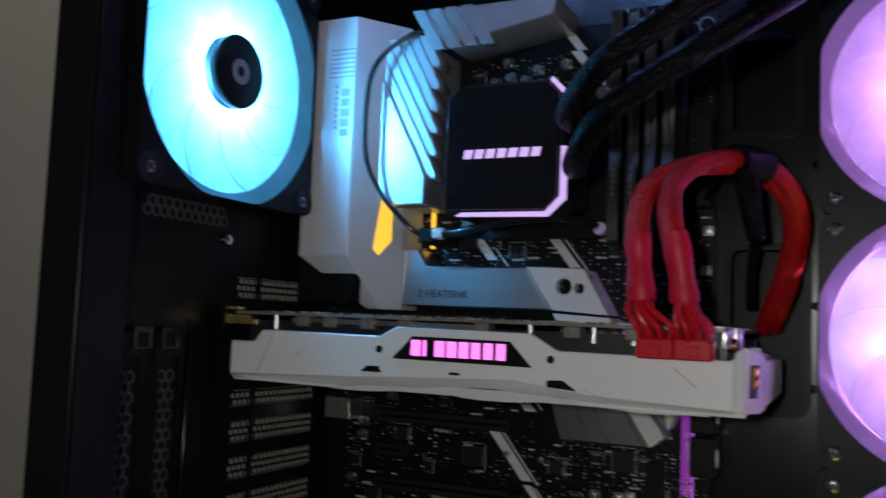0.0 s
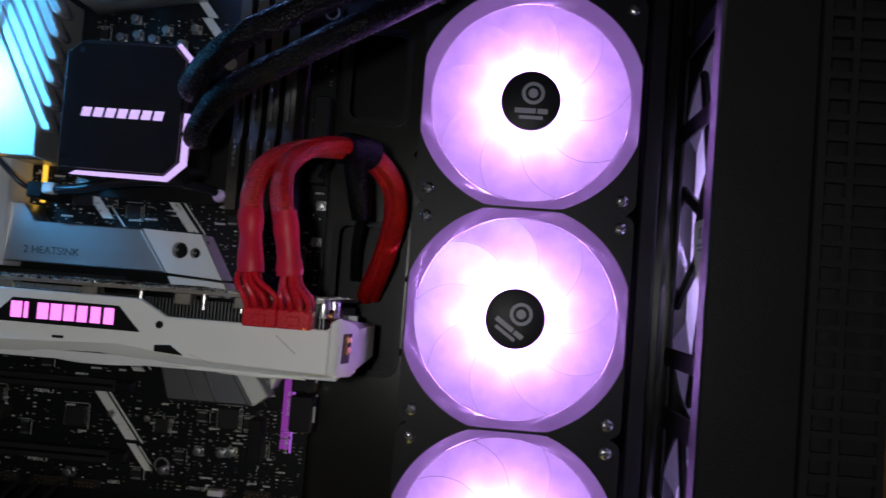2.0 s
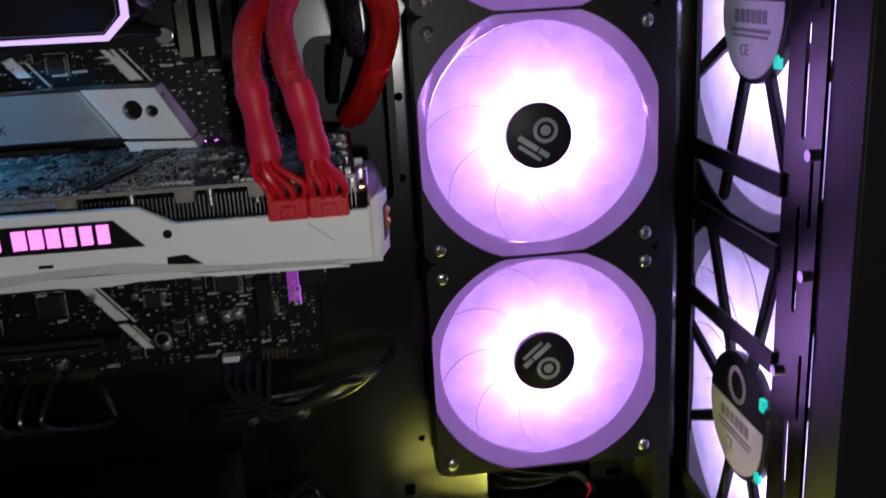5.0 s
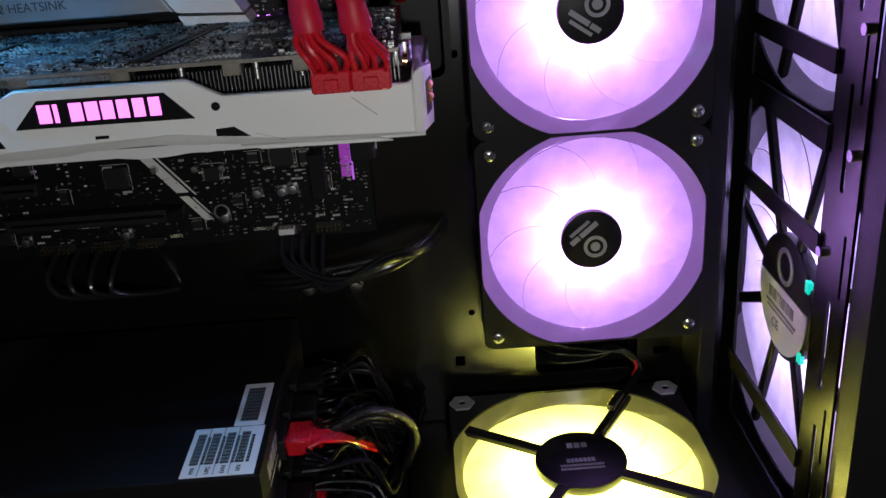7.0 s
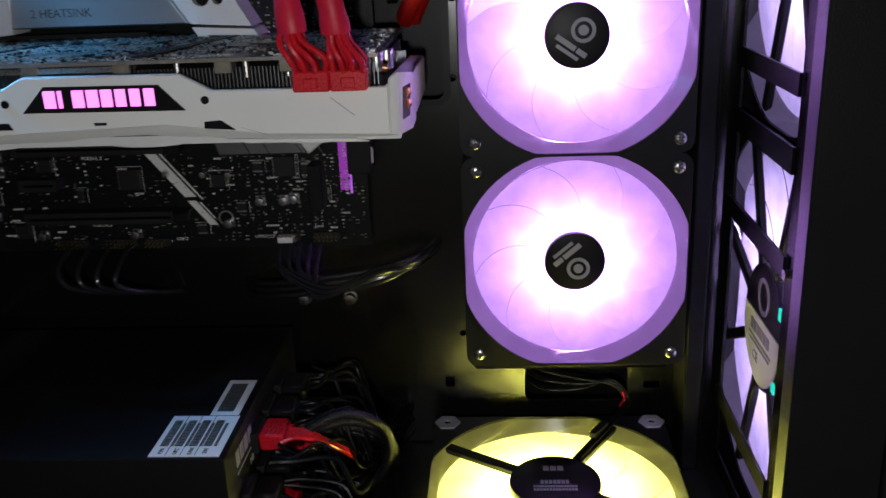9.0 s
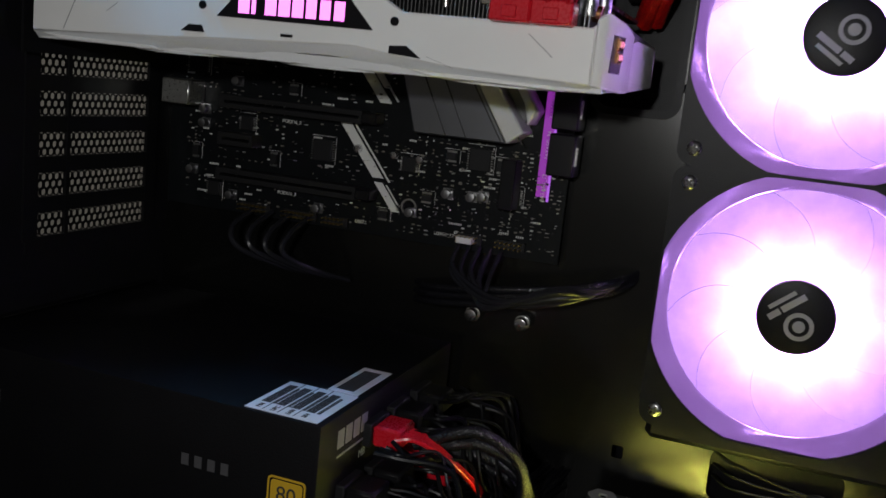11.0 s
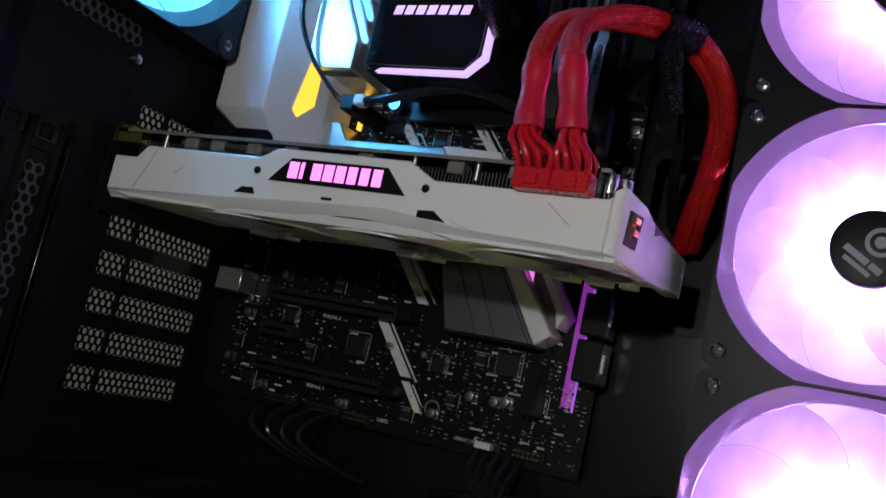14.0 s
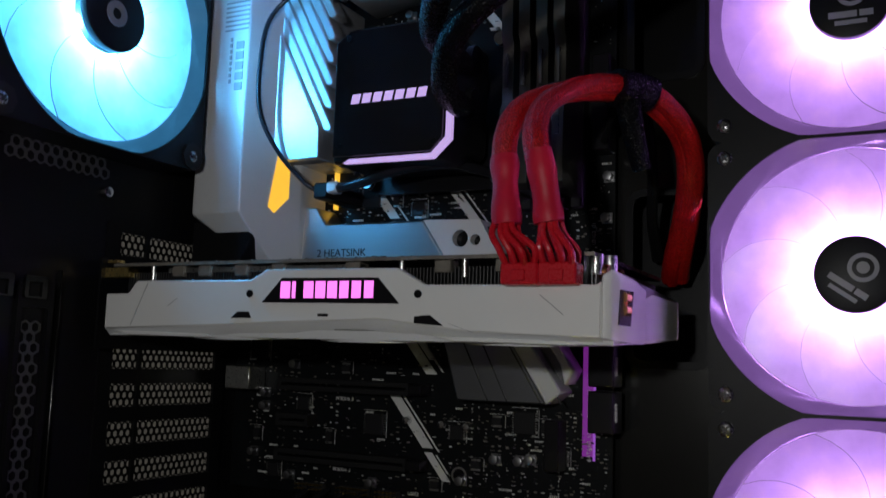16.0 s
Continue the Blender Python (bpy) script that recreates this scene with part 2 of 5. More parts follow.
def cyl(c, axis, r, h, n=24, r2=None, b=0.0):
    bm = bmesh.new()
    rot = {"z": Matrix(), "x": Matrix.Rotation(radians(90), 4, "Y"), "y": Matrix.Rotation(radians(-90), 4, "X")}[axis]
    bmesh.ops.create_cone(bm, cap_ends=True, segments=n, radius1=r, radius2=r if r2 is None else r2, depth=h, matrix=Matrix.Translation(c) @ rot @ Matrix.Translation((0, 0, h / 2)))
    return bevelled(bm, b)


def joined(*bms):
    out = bms[0]
    for other in bms[1:]:
        me = bpy.data.meshes.new("tmp")
        other.to_mesh(me)
        out.from_mesh(me)
        other.free()
        bpy.data.meshes.remove(me)
    return out


def spline(pts, res=8):
    out, P = [], [Vector(p) for p in pts]
    P = [P[0] * 2 - P[1]] + P + [P[-1] * 2 - P[-2]]
    for i in range(1, len(P) - 2):
        a, b, c, d = P[i - 1:i + 3]
        for k in range(res):
            t = k / res
            out.append(0.5 * (2 * b + (c - a) * t + (2 * a - 5 * b + 4 * c - d) * t * t + (3 * b - a - 3 * c + d) * t ** 3))
    out.append(P[-2])
    return out


def tube(pts, r, n=12, res=8, flat=1.0, wob=0.0, ribs=0):
    """A round or flattened cord along a smooth path; r may be a function of the way along it, 0 to 1."""
    path = spline(pts, res)
    bm, rings, side = bmesh.new(), [], None
    for i, p in enumerate(path):
        d = (path[min(i + 1, len(path) - 1)] - path[max(i - 1, 0)]).normalized()
        side = (d.cross(Vector((0, 0, 1))) if abs(d.z) < 0.9 else d.cross(Vector((0, 1, 0)))) if side is None else side - d * side.dot(d)
        side.normalize()
        up = d.cross(side)
        rad = r(i / (len(path) - 1)) if callable(r) else r
        rad *= 1 + wob * noise.noise(p * 130)
        ring = []
        for k in range(n):
            a = 2 * math.pi * k / n
            q = rad * (1 + (0.09 * abs(math.sin(0.5 * ribs * a)) if ribs else 0))
            ring.append(bm.verts.new(p + side * (q * math.cos(a)) + up * (q * flat * math.sin(a))))
        rings.append(ring)
    for a, b in zip(rings, rings[1:]):
        for k in range(n):
            bm.faces.new((a[k], a[(k + 1) % n], b[(k + 1) % n], b[k]))
    bm.faces.new(rings[0][::-1])
    bm.faces.new(rings[-1])
    bmesh.ops.recalc_face_normals(bm, faces=bm.faces)
    return bm


def smooth(me, angle=40):
    me.shade_smooth()
    me.set_sharp_from_angle(angle=radians(angle))


def part(name, bm, mat, parent=None, label="", kind=""):
    me = bpy.data.meshes.new(name)
    bm.to_mesh(me)
    bm.free()
    me.materials.append(mat)
    smooth(me)
    ob = new(name, me)
    if parent is not None:
        ob.parent = parent
        ob.matrix_parent_inverse = parent_world(parent).inverted()
    if label or kind:
        tagged(ob, label, kind=kind)
    return ob


def parent_world(ob):
    m = ob.matrix_basis.copy()
    while ob.parent is not None:
        m = ob.parent.matrix_basis @ ob.matrix_parent_inverse @ m
        ob = ob.parent
    return m


def again(ob, m):
    """One more piece on the same mesh, moved by m in its parent's space."""
    o = ob.copy()
    scene.collection.objects.link(o)
    o.matrix_basis = m @ ob.matrix_basis
    return o


def thing(name, label, category, at=(0, 0, 0), group="", kind=""):
    ob = new(name)
    ob.empty_display_size = 0.02
    ob.location = at
    return tagged(ob, label, category, group, kind)


def single(name, bm, mat, label, category, group="", kind=""):
    return tagged(part(name, bm, mat), label, category, group, kind)


def lettering(text, size, m, depth=0.0002):
    """Raised letters as a bmesh; the writing runs along local x and rises along local y."""
    cu = bpy.data.curves.new("tmp", "FONT")
    cu.body, cu.size, cu.extrude, cu.align_x, cu.align_y = text, size, depth, "CENTER", "CENTER"
    ob = bpy.data.objects.new("tmp", cu)
    me = bpy.data.meshes.new_from_object(ob)
    bm = bmesh.new()
    bm.from_mesh(me)
    bm.transform(m)
    bpy.data.objects.remove(ob)
    bpy.data.meshes.remove(me)
    return bm


FACE = Matrix.Rotation(radians(90), 4, "X")  # writing that faces the open side


def bars(u0, u1, v0, v1, count, axis, a0, a1, gap=0.22, slant=0.0, rows=1):
    """Plain bars in the place of writing."""
    out, w, hgt = None, (u1 - u0) / count, (v1 - v0) / rows
    for r in range(rows):
        for i in range(count):
            a, b = u0 + w * i, u0 + w * (i + 1 - gap)
            lo, hi = v0 + hgt * r, v0 + hgt * (r + (1 if rows == 1 else 0.7))
            q = prism([(a, lo), (b, lo), (b + slant, hi), (a + slant, hi)], axis, a0, a1)
            out = q if out is None else joined(out, q)
    return out


# ---- room ----
single("floor", box(-2.2, 2.2, -2.6, 1.0, -0.80, -0.75), M["desk"], "dark wooden floor of the room", "floor", kind="structure")
single("ceiling", box(-2.2, 2.2, -2.6, 1.0, 2.0, 2.05), M["room"], "plain grey ceiling of the room", "ceiling", kind="structure")
single("wall_north", box(-2.2, 2.2, 0.86, 0.92, -0.75, 2.0), M["room"], "grey plaster wall behind the computer", "wall", kind="structure")
single("wall_south", box(-2.2, 2.2, -2.6, -2.54, -0.75, 2.0), M["room"], "grey plaster wall", "wall", kind="structure")
single("wall_west", box(-2.2, -2.14, -2.54, 0.86, -0.75, 2.0), M["room"], "grey plaster wall", "wall", kind="structure")
single("wall_east", box(2.14, 2.2, -2.54, 0.86, -0.75, 2.0), M["room"], "grey plaster wall", "wall", kind="structure")
desk = thing("desk", "dark wooden desk under the computer", "desk", (0, 0.35, -0.75))
part("desktop", box(-0.9, 0.9, -0.15, 0.8, -0.03, -0.002, 0.003), M["desk"], desk)
for x in (-0.85, 0.80):
    for y in (-0.10, 0.70):
        part("leg", box(x, x + 0.05, y, y + 0.05, -0.75, -0.03, 0.003), M["desk"], desk)
cab = thing("wooden_cabinet", "brown wooden cabinet standing beside the computer", "cabinet", (0.75, 0.7, -0.75))
part("body", box(0.37, 0.9, 0.815, 0.855, -0.75, 1.1, 0.004), M["wood"], cab)
part("side_panel", box(0.345, 0.37, 0.70, 0.856, -0.75, 1.1, 0.004), M["wood"], cab)
shade = thing("ceiling_lamp", "round ceiling lamp with a warm shade", "lamp", (-0.75, 0.05, 1.99))
part("shade", cyl((-0.75, 0.05, 1.965), "z", 0.2, 0.03, 32, b=0.006), M["white"], shade)

# ---- computer case ----
case = thing("computer_case", "black steel tower case with its side panel off", "computer case", (-0.07, 0.4, 0.0))
TY = 0.505
XR, XF, ZB, ZT, YO = -0.315, 0.180, 0.042, 0.565, 0.285
tray_holes = [rrect(-0.058, -0.021, 0.414, 0.470, 0.006), rrect(-0.058, -0.016, 0.262, 0.352, 0.008), rrect(0.026, 0.090, 0.071, 0.098, 0.005),
              circle(-0.012, 0.396, 0.0024, 10), circle(-0.012, 0.320, 0.0024, 10), circle(-0.013, 0.276, 0.0024, 10), circle(-0.012, 0.118, 0.002, 10),
              rrect(-0.024, -0.018, 0.081, 0.088, 0.001), rrect(0.100, 0.110, 0.079, 0.084, 0.001)]
part("motherboard_tray", plate([(XR, ZB), (XF, ZB), (XF, ZT), (XR, ZT)], tray_holes, "y", TY, TY + 0.0012), M["tray"], case, "dark grey steel tray with cable cut-outs")
part("back_panel", box(XR - 0.01, XF + 0.003, 0.535, 0.537, ZB - 0.01, ZT + 0.01), M["steel"], case)
for h in tray_holes[:2]:
    u, v = [p[0] for p in h], [p[1] for p in h]
    part("grommet", plate(rrect(min(u) - 0.002, max(u) + 0.002, min(v) - 0.002, max(v) + 0.002, 0.009), [rrect(min(u) + 0.002, max(u) - 0.002, min(v) + 0.002, max(v) - 0.002, 0.005)], "y", TY - 0.0012, TY), M["plastic"], case)
part("floor_pan", box(XR - 0.01, XF + 0.003, YO - 0.005, 0.535, ZB - 0.004, ZB - 0.001), M["steel"], case)
part("roof", box(XR - 0.01, XF + 0.003, YO - 0.005, 0.535, ZT, ZT + 0.008, 0.002), M["steel"], case)
# rear wall round the slot opening and the exhaust
S0, S1 = 0.166, 0.330
for y0, y1, z0, z1 in ((YO, 0.392, ZB, 0.366), (YO, 0.392, 0.502, ZT), (0.392, 0.492, ZB, S0), (0.392, 0.437, S1, 0.366), (0.392, 0.437, 0.502, ZT), (0.492, TY, ZB, ZT), (YO, 0.437, 0.366, 0.502)):
    part("rear_wall", box(XR - 0.0015, XR, y0, y1, z0, z1), M["steel"], case)
part("port_shield", box(XR - 0.001, XR + 0.0005, 0.437, 0.492, S1, ZT), M["steel"], case)


def hex_mesh(u0, u1, v0, v1, r, t, x0, x1):
    """A perforated strip on the rear wall: six-sided holes, rim by rim."""
    bm = bmesh.new()
    dv, du = r * 1.5, r * math.sqrt(3)
    rows, row = int((v1 - v0 - r) / dv), 0
    while row < rows:
        n = int((u1 - u0) / du) - (row % 2)
        for i in range(n):
            cu, cv = u0 + du * (i + 0.5 + 0.5 * (row % 2)), v0 + r + dv * row
            for x in (x0, x1):
                o = [bm.verts.new((x, cu + r * math.sin(k * math.pi / 3), cv + r * math.cos(k * math.pi / 3))) for k in range(6)]
                q = [bm.verts.new((x, cu + (r - t) * math.sin(k * math.pi / 3), cv + (r - t) * math.cos(k * math.pi / 3))) for k in range(6)]
                for k in range(6):
                    bm.faces.new((o[k], o[(k + 1) % 6], q[(k + 1) % 6], q[k]))
        row += 1
    bmesh.ops.remove_doubles(bm, verts=bm.verts, dist=0.00002)
    return bm


SLOT = 0.0207
for k in range(8):
    z = 0.3195 - SLOT * k
    if k in (1, 2):
        continue
    cover = part("slot_cover", hex_mesh(0.398, 0.487, z - 0.0072, z + 0.0072, 0.0026, 0.00065, XR, XR - 0.001), M["steel"], case, "perforated black slot cover")
    part("slot_bar", box(XR - 0.001, XR + 0.001, 0.392, 0.492, z - SLOT + 0.0056, z - 0.0068), M["steel"], case)
part("slot_bar", box(XR - 0.001, XR + 0.001, 0.392, 0.492, 0.3251, S1 + 0.001), M["steel"], case)
for y in (0.3955, 0.4885, 0.4200):
    part("slot_border", box(XR - 0.001, XR + 0.0012, y - (0.0055 if y != 0.42 else 0.0012), y + (0.0040 if y != 0.42 else 0.0012), S0, S1), M["steel"], case)
# paler mesh than the other covers: glints on its edges are put into the colour
for y in (0.318, 0.346):
    part("vertical_slot_cover", hex_mesh(y - 0.007, y + 0.008, 0.165, 0.279, 0.0034, 0.0008, XR + 0.0022, XR + 0.0012), M["dimink"], case)
    part("slot_rim", plate(rrect(y - 0.010, y + 0.011, 0.155, 0.292, 0.002), [rrect(y - 0.007, y + 0.008, 0.164, 0.280, 0.001)], "x", XR, XR + 0.0025), M["steel"], case)
part("vent_strip", hex_mesh(0.322, 0.392, 0.3515, 0.366, 0.0034, 0.0008, XR + 0.002, XR + 0.001), M["dimink"], case)
for y, z in ((0.308, 0.345), (0.385, 0.345)):
    part("thumbscrew", cyl((XR, y, z), "x", 0.003, 0.005, 16, b=0.0005), M["chrome"], case)
for y in (0.325, 0.3445):
    part("clip", plate(rrect(y - 0.0065, y + 0.0065, 0.2845, 0.2955, 0.001), [[(y - 0.0045, 0.2845 + 0.0008), (y + 0.0035, 0.2845 + 0.0008), (y + 0.0035, 0.2925), (y - 0.0045, 0.2925)]], "x", XR + 0.0025, XR + 0.0045), M["tray"], case, "bent metal clip")
part("fold_edge", box(XR, XR + 0.003, 0.3600, 0.3612, 0.130, 0.300, 0.0004), M["tray"], case)
part("wall_lip", box(XR, XR + 0.005, 0.300, 0.492, 0.1300, 0.1312, 0.0004), M["tray"], case)
# corner posts, rails and front bezel
part("rear_post", prism([(-0.326, 0.272), (-0.300, 0.272), (-0.300, 0.284), (-0.312, 0.288), (-0.326, 0.288)], "z", ZB - 0.01, ZT + 0.004, 0.001), M["steel"], case)
part("rear_post_edge", box(-0.3005, -0.299, 0.2735, 0.30, ZB, ZT), M["steel"], case)
part("front_post", prism([(0.112, 0.272), (0.146, 0.272), (0.146, 0.346), (0.141, 0.346), (0.141, 0.284), (0.112, 0.284)], "z", ZB - 0.01, ZT + 0.004, 0.001), M["steel"], case)
part("bottom_rail", box(-0.326, 0.146, 0.272, 0.287, ZB - 0.014, ZB + 0.006, 0.002), M["steel"], case)
part("top_rail", box(-0.326, 0.146, 0.272, 0.287, ZT - 0.016, ZT + 0.006, 0.002), M["steel"], case)
bezel = part("front_bezel", plate([(0.146, ZB - 0.02), (0.1735, ZB - 0.02), (0.1735, ZT + 0.01), (0.146, ZT + 0.01)], [[(0.1488, 0.090), (0.1712, 0.090), (0.1712, 0.515), (0.1488, 0.515)]], "y", 0.270, 0.274), M["plastic"], case, "black front bezel with a column of small vents")
part("bezel_post", box(0.1563, 0.1587, 0.2706, 0.2738, 0.090, 0.515), M["plastic"], bezel)
slat = part("vent_slat", box(0.1488, 0.1712, 0.2710, 0.2736, 0.0945, 0.0968), M["plastic"], bezel)
for k in range(1, 58):
    again(slat, Matrix.Translation((0, 0, 0.0072 * k)))
part("bezel_back", box(0.1465, 0.1735, 0.2780, 0.2800, ZB - 0.02, ZT + 0.01), M["plastic"], case)
part("front_panel", box(0.180, 0.184, 0.300, 0.54, ZB - 0.02, ZT + 0.01, 0.002), M["plastic"], case)
for x in (-0.30, 0.15):
    for y in (0.30, 0.50):
        part("foot", cyl((x, y, -0.002), "z", 0.02, 0.036, 24, 0.017, 0.002), M["rubber"], case)
# fan bracket at the front: slotted rails with cross bars
rail_slots = [rrect(0.359, 0.3625, z, z + 0.046, 0.0016, 3) for z in (0.075, 0.140, 0.236, 0.31, 0.385, 0.46)] + [rrect(0.351, 0.3535, z, z + 0.03, 0.0012, 3) for z in (0.105, 0.19, 0.275, 0.36, 0.43)]
part("bracket_rail", plate([(0.346, ZB), (0.376, ZB), (0.376, ZT), (0.346, ZT)], rail_slots, "x", 0.1395, 0.141), M["tray"], case, "slotted steel bracket rail")
part("bracket_rail", box(0.1395, 0.141, 0.474, 0.496, ZB, ZT), M["steel"], case)
for z in (0.255, 0.052, 0.46):
    part("bracket_bar", box(0.138, 0.1395, 0.376, 0.474, z - 0.006, z + 0.006), M["steel"], case)
for z in (0.411, 0.288, 0.207, 0.092):
    part("bracket_bar", box(0.1375, 0.139, 0.374, 0.476, z - 0.005, z + 0.005), M["steel"], case)
for y, z in ((0.352, 0.305), (0.352, 0.255), (0.371, 0.205), (0.352, 0.42)):
    part("bracket_screw", cyl((0.1395, y, z), "x", 0.0024, -0.0025, 14), M["chrome"], case)
part("inner_post", box(0.118, 0.128, 0.470, TY, ZB, ZT, 0.001), M["steel"], case)


# ---- fans ----
def rotor_blade(r0, r1, wide, sweep, y0, depth, t=0.0012, nr=9, na=7, sheet=False):
    """One fan blade round the local y axis, pitched and swept."""
    bm, grids = bmesh.new(), []
    for side in (0, 1):
        g = []
        for i in range(nr):
            u = i / (nr - 1)
            r = r0 + (r1 - r0) * u
            row = []
            for j in range(na):
                v = j / (na - 1)
                a = sweep * u * u + wide * (v - 0.5) * 1.0
                y = y0 + depth * (v - 0.5) + (0.0003 if sheet else 0.0012) * math.sin(math.pi * v) + (t if side else 0)
                row.append(bm.verts.new((r * math.cos(a), y, r * math.sin(a))))
            g.append(row)
        grids.append(g)
    A, B = grids
    if sheet:
        for row in B:
            for v in row:
                bm.verts.remove(v)
        for i in range(nr - 1):
            for j in range(na - 1):
                bm.faces.new((A[i][j], A[i][j + 1], A[i + 1][j + 1], A[i + 1][j]))
        return bm
    for i in range(nr - 1):
        for j in range(na - 1):
            bm.faces.new((A[i][j], A[i][j + 1], A[i + 1][j + 1], A[i + 1][j]))
            bm.faces.new((B[i][j], B[i + 1][j], B[i + 1][j + 1], B[i][j + 1]))
    edge = [(0, j) for j in range(na)] + [(i, na - 1) for i in range(1, nr)] + [(nr - 1, j) for j in range(na - 2, -1, -1)] + [(i, 0) for i in range(nr - 2, 0, -1)]
    for k in range(len(edge)):
        (i, j), (p, q) = edge[k], edge[(k + 1) % len(edge)]
        bm.faces.new((A[i][j], A[p][q], B[p][q], B[i][j]))
    bmesh.ops.recalc_face_normals(bm, faces=bm.faces)
    return bm


def screw_head(c, r=0.0034):
    return joined(cyl(c, "y", r, -0.0011, 20, r * 0.94), cyl((c[0], c[1] - 0.0011, c[2]), "y", r * 0.94, -0.0008, 20, r * 0.62))


def screw_cross(c, r=0.0034):
    u, w, y0, y1 = r * 0.56, r * 0.15, c[1] - 0.0021, c[1] - 0.0012
    bm = prism([(-u, -w), (-w, -w), (-w, -u), (w, -u), (w, -w), (u, -w), (u, w), (w, w), (w, u), (-w, u), (-w, w), (-u, w)], "y", y0, y1)
    bmesh.ops.rotate(bm, cent=(0, 0, 0), matrix=Matrix.Rotation(c[0] * 37 + c[2] * 51, 3, "Y"), verts=bm.verts)
    bmesh.ops.translate(bm, vec=(c[0], 0, c[2]), verts=bm.verts)
    return bm


def bell(r0, y0, r1, y1, clip, n=72):
    """A tapered ring, cut flat where it would pass the frame's edge."""
    bm, a, b = bmesh.new(), [], []
    for k in range(n):
        w = 2 * math.pi * k / n
        lim = min(r0, clip / max(abs(math.cos(w)), abs(math.sin(w))))
        a.append(bm.verts.new((lim * math.cos(w), y0, lim * math.sin(w))))
        b.append(bm.verts.new((r1 * math.cos(w), y1, r1 * math.sin(w))))
    for k in range(n):
        bm.faces.new((a[k], a[(k + 1) % n], b[(k + 1) % n], b[k]))
    return bm


def case_fan(name, label, size, pitch, disc, hub, lit, ring, blades, group, struts=0, screws=True):
    """A fan that faces local -y, its face at y 0, centred on the y axis."""
    fan = thing(name, label, "fan", group=group)
    h, deep = size / 2, 0.025
    clip = h - 0.0006
    hole = [(min(max(u, -clip), clip), min(max(v, -clip), clip)) for u, v in circle(0, 0, disc + 0.0072, 64, math.pi / 64)]
    screw_holes = [circle(sx * pitch / 2, sz * pitch / 2, 0.0022, 12) for sx in (-1, 1) for sz in (-1, 1)]
    frame_part = part("frame", plate(rrect(-h, h, -h, h, 0.007), [hole, *screw_holes], "y", 0, deep), M["plastic"], fan, "black square fan frame")
    part("light_ring", bell(disc + 0.0071, 0.0012, disc - 0.0002, 0.0092, clip - 0.0002), ring, fan, "frosted light-carrying ring")
    y0 = 0.0085
    one = part("blade", rotor_blade(hub * 0.97, disc - 0.0003, 2 * math.pi / blades * 0.994, 0.5, y0, 0.0004, sheet=True), lit, fan)
    for k in range(1, blades):
        again(one, Matrix.Rotation(2 * math.pi * k / blades, 4, "Y"))
    hb = part("hub", cyl((0, 0.0035, 0), "y", hub, 0.0047, 40, b=0.0012), M["plastic"], fan, "black round hub")
    if struts:
        a0 = 0.56 if struts == 4 else 0.32
        half = 0.0034 if struts == 4 else 0.0022 * size / 0.14
        for k in range(struts):
            a = a0 + 2 * math.pi * k / struts
            st = box(hub * 0.8, disc + 0.0065, 0.0008, 0.0048, -half, half, 0.0008)
            bmesh.ops.rotate(st, cent=(0, 0, 0), matrix=Matrix.Rotation(a, 3, "Y"), verts=st.verts)
            part("strut", st, M["plastic"], fan)
        part("motor_cover", cyl((0, 0.0002, 0), "y", hub * 1.12, 0.005, 40, b=0.0008), M["plastic"], fan)
    if screws:
        for sx, sz in ((-1, -1), (1, -1), (-1, 1), (1, 1)):
            at = (sx * pitch / 2, 0, sz * pitch / 2)
            s1 = part("screw", screw_head(at), M["darkscrew"], fan, "steel cross-head screw")
            part("recess", screw_cross(at), M["ink"], s1)
    return fan, hb


rad_fan, hb = case_fan("radiator_fan", "black radiator fan glowing lavender white", 0.120, 0.105, 0.0555, 0.0165, M["blade_rad"], M["ring_rad"], 9, "radiator fans")
part("sticker_ring", plate(circle(0.001, 0.004, 0.0062, 28), [circle(0.001, 0.004, 0.0044, 20)], "y", 0.0030, 0.0036), M["greyink"], hb, "grey printed ring")
part("sticker_dot", prism(circle(0.001, 0.004, 0.0026, 16), "y", 0.0030, 0.0036), M["greyink"], hb)
for u0, u1, v0, v1 in ((-0.0085, 0.0030, -0.0072, -0.0045), (0.0040, 0.0095, -0.0072, -0.0045), (-0.0060, 0.0070, -0.0104, -0.0086)):
    part("printed_bar", box(u0, u1, 0.0030, 0.0036, v0, v1), M["greyink"], hb)
for i, z in enumerate(RAD_Z[1:]):
    turn = (35, 140)[i]
    extra = copy_thing(rad_fan, pose(0.0525, 0.45, z))
    for o in extra.children:
        if o.name.startswith(("blade", "hub")):
            o.matrix_basis = Matrix.Rotation(radians(turn), 4, "Y") @ o.matrix_basis
rad_fan.matrix_basis = pose(0.0525, 0.45, RAD_Z[0])

rear_fan, hb = case_fan("rear_fan", "black exhaust fan glowing icy blue on the rear wall", 0.140, 0.1245, 0.0655, 0.020, M["blade_rear"], M["ring_rear"], 9, "")
part("sticker", plate(circle(0, 0, 0.0068, 24), [circle(0, 0, 0.003, 16)], "y", 0.0030, 0.0036), M["greyink"], hb, "grey ring mark")
hb.matrix_basis = Matrix.Translation((0, -0.0035, 0))
for sx in (-1, 1):
    for sz in (-1, 1):
        part("corner_pad", plate(circle(sx * 0.0622, sz * 0.0622, 0.0080, 8), [circle(sx * 0.0622, sz * 0.0622, 0.0026, 12)], "y", -0.0012, 0.0), M["rubber"], rear_fan, "dim rubber corner pad")
rear_fan.matrix_basis = pose(-0.290, 0.362, 0.4335, 0, 0, 90)

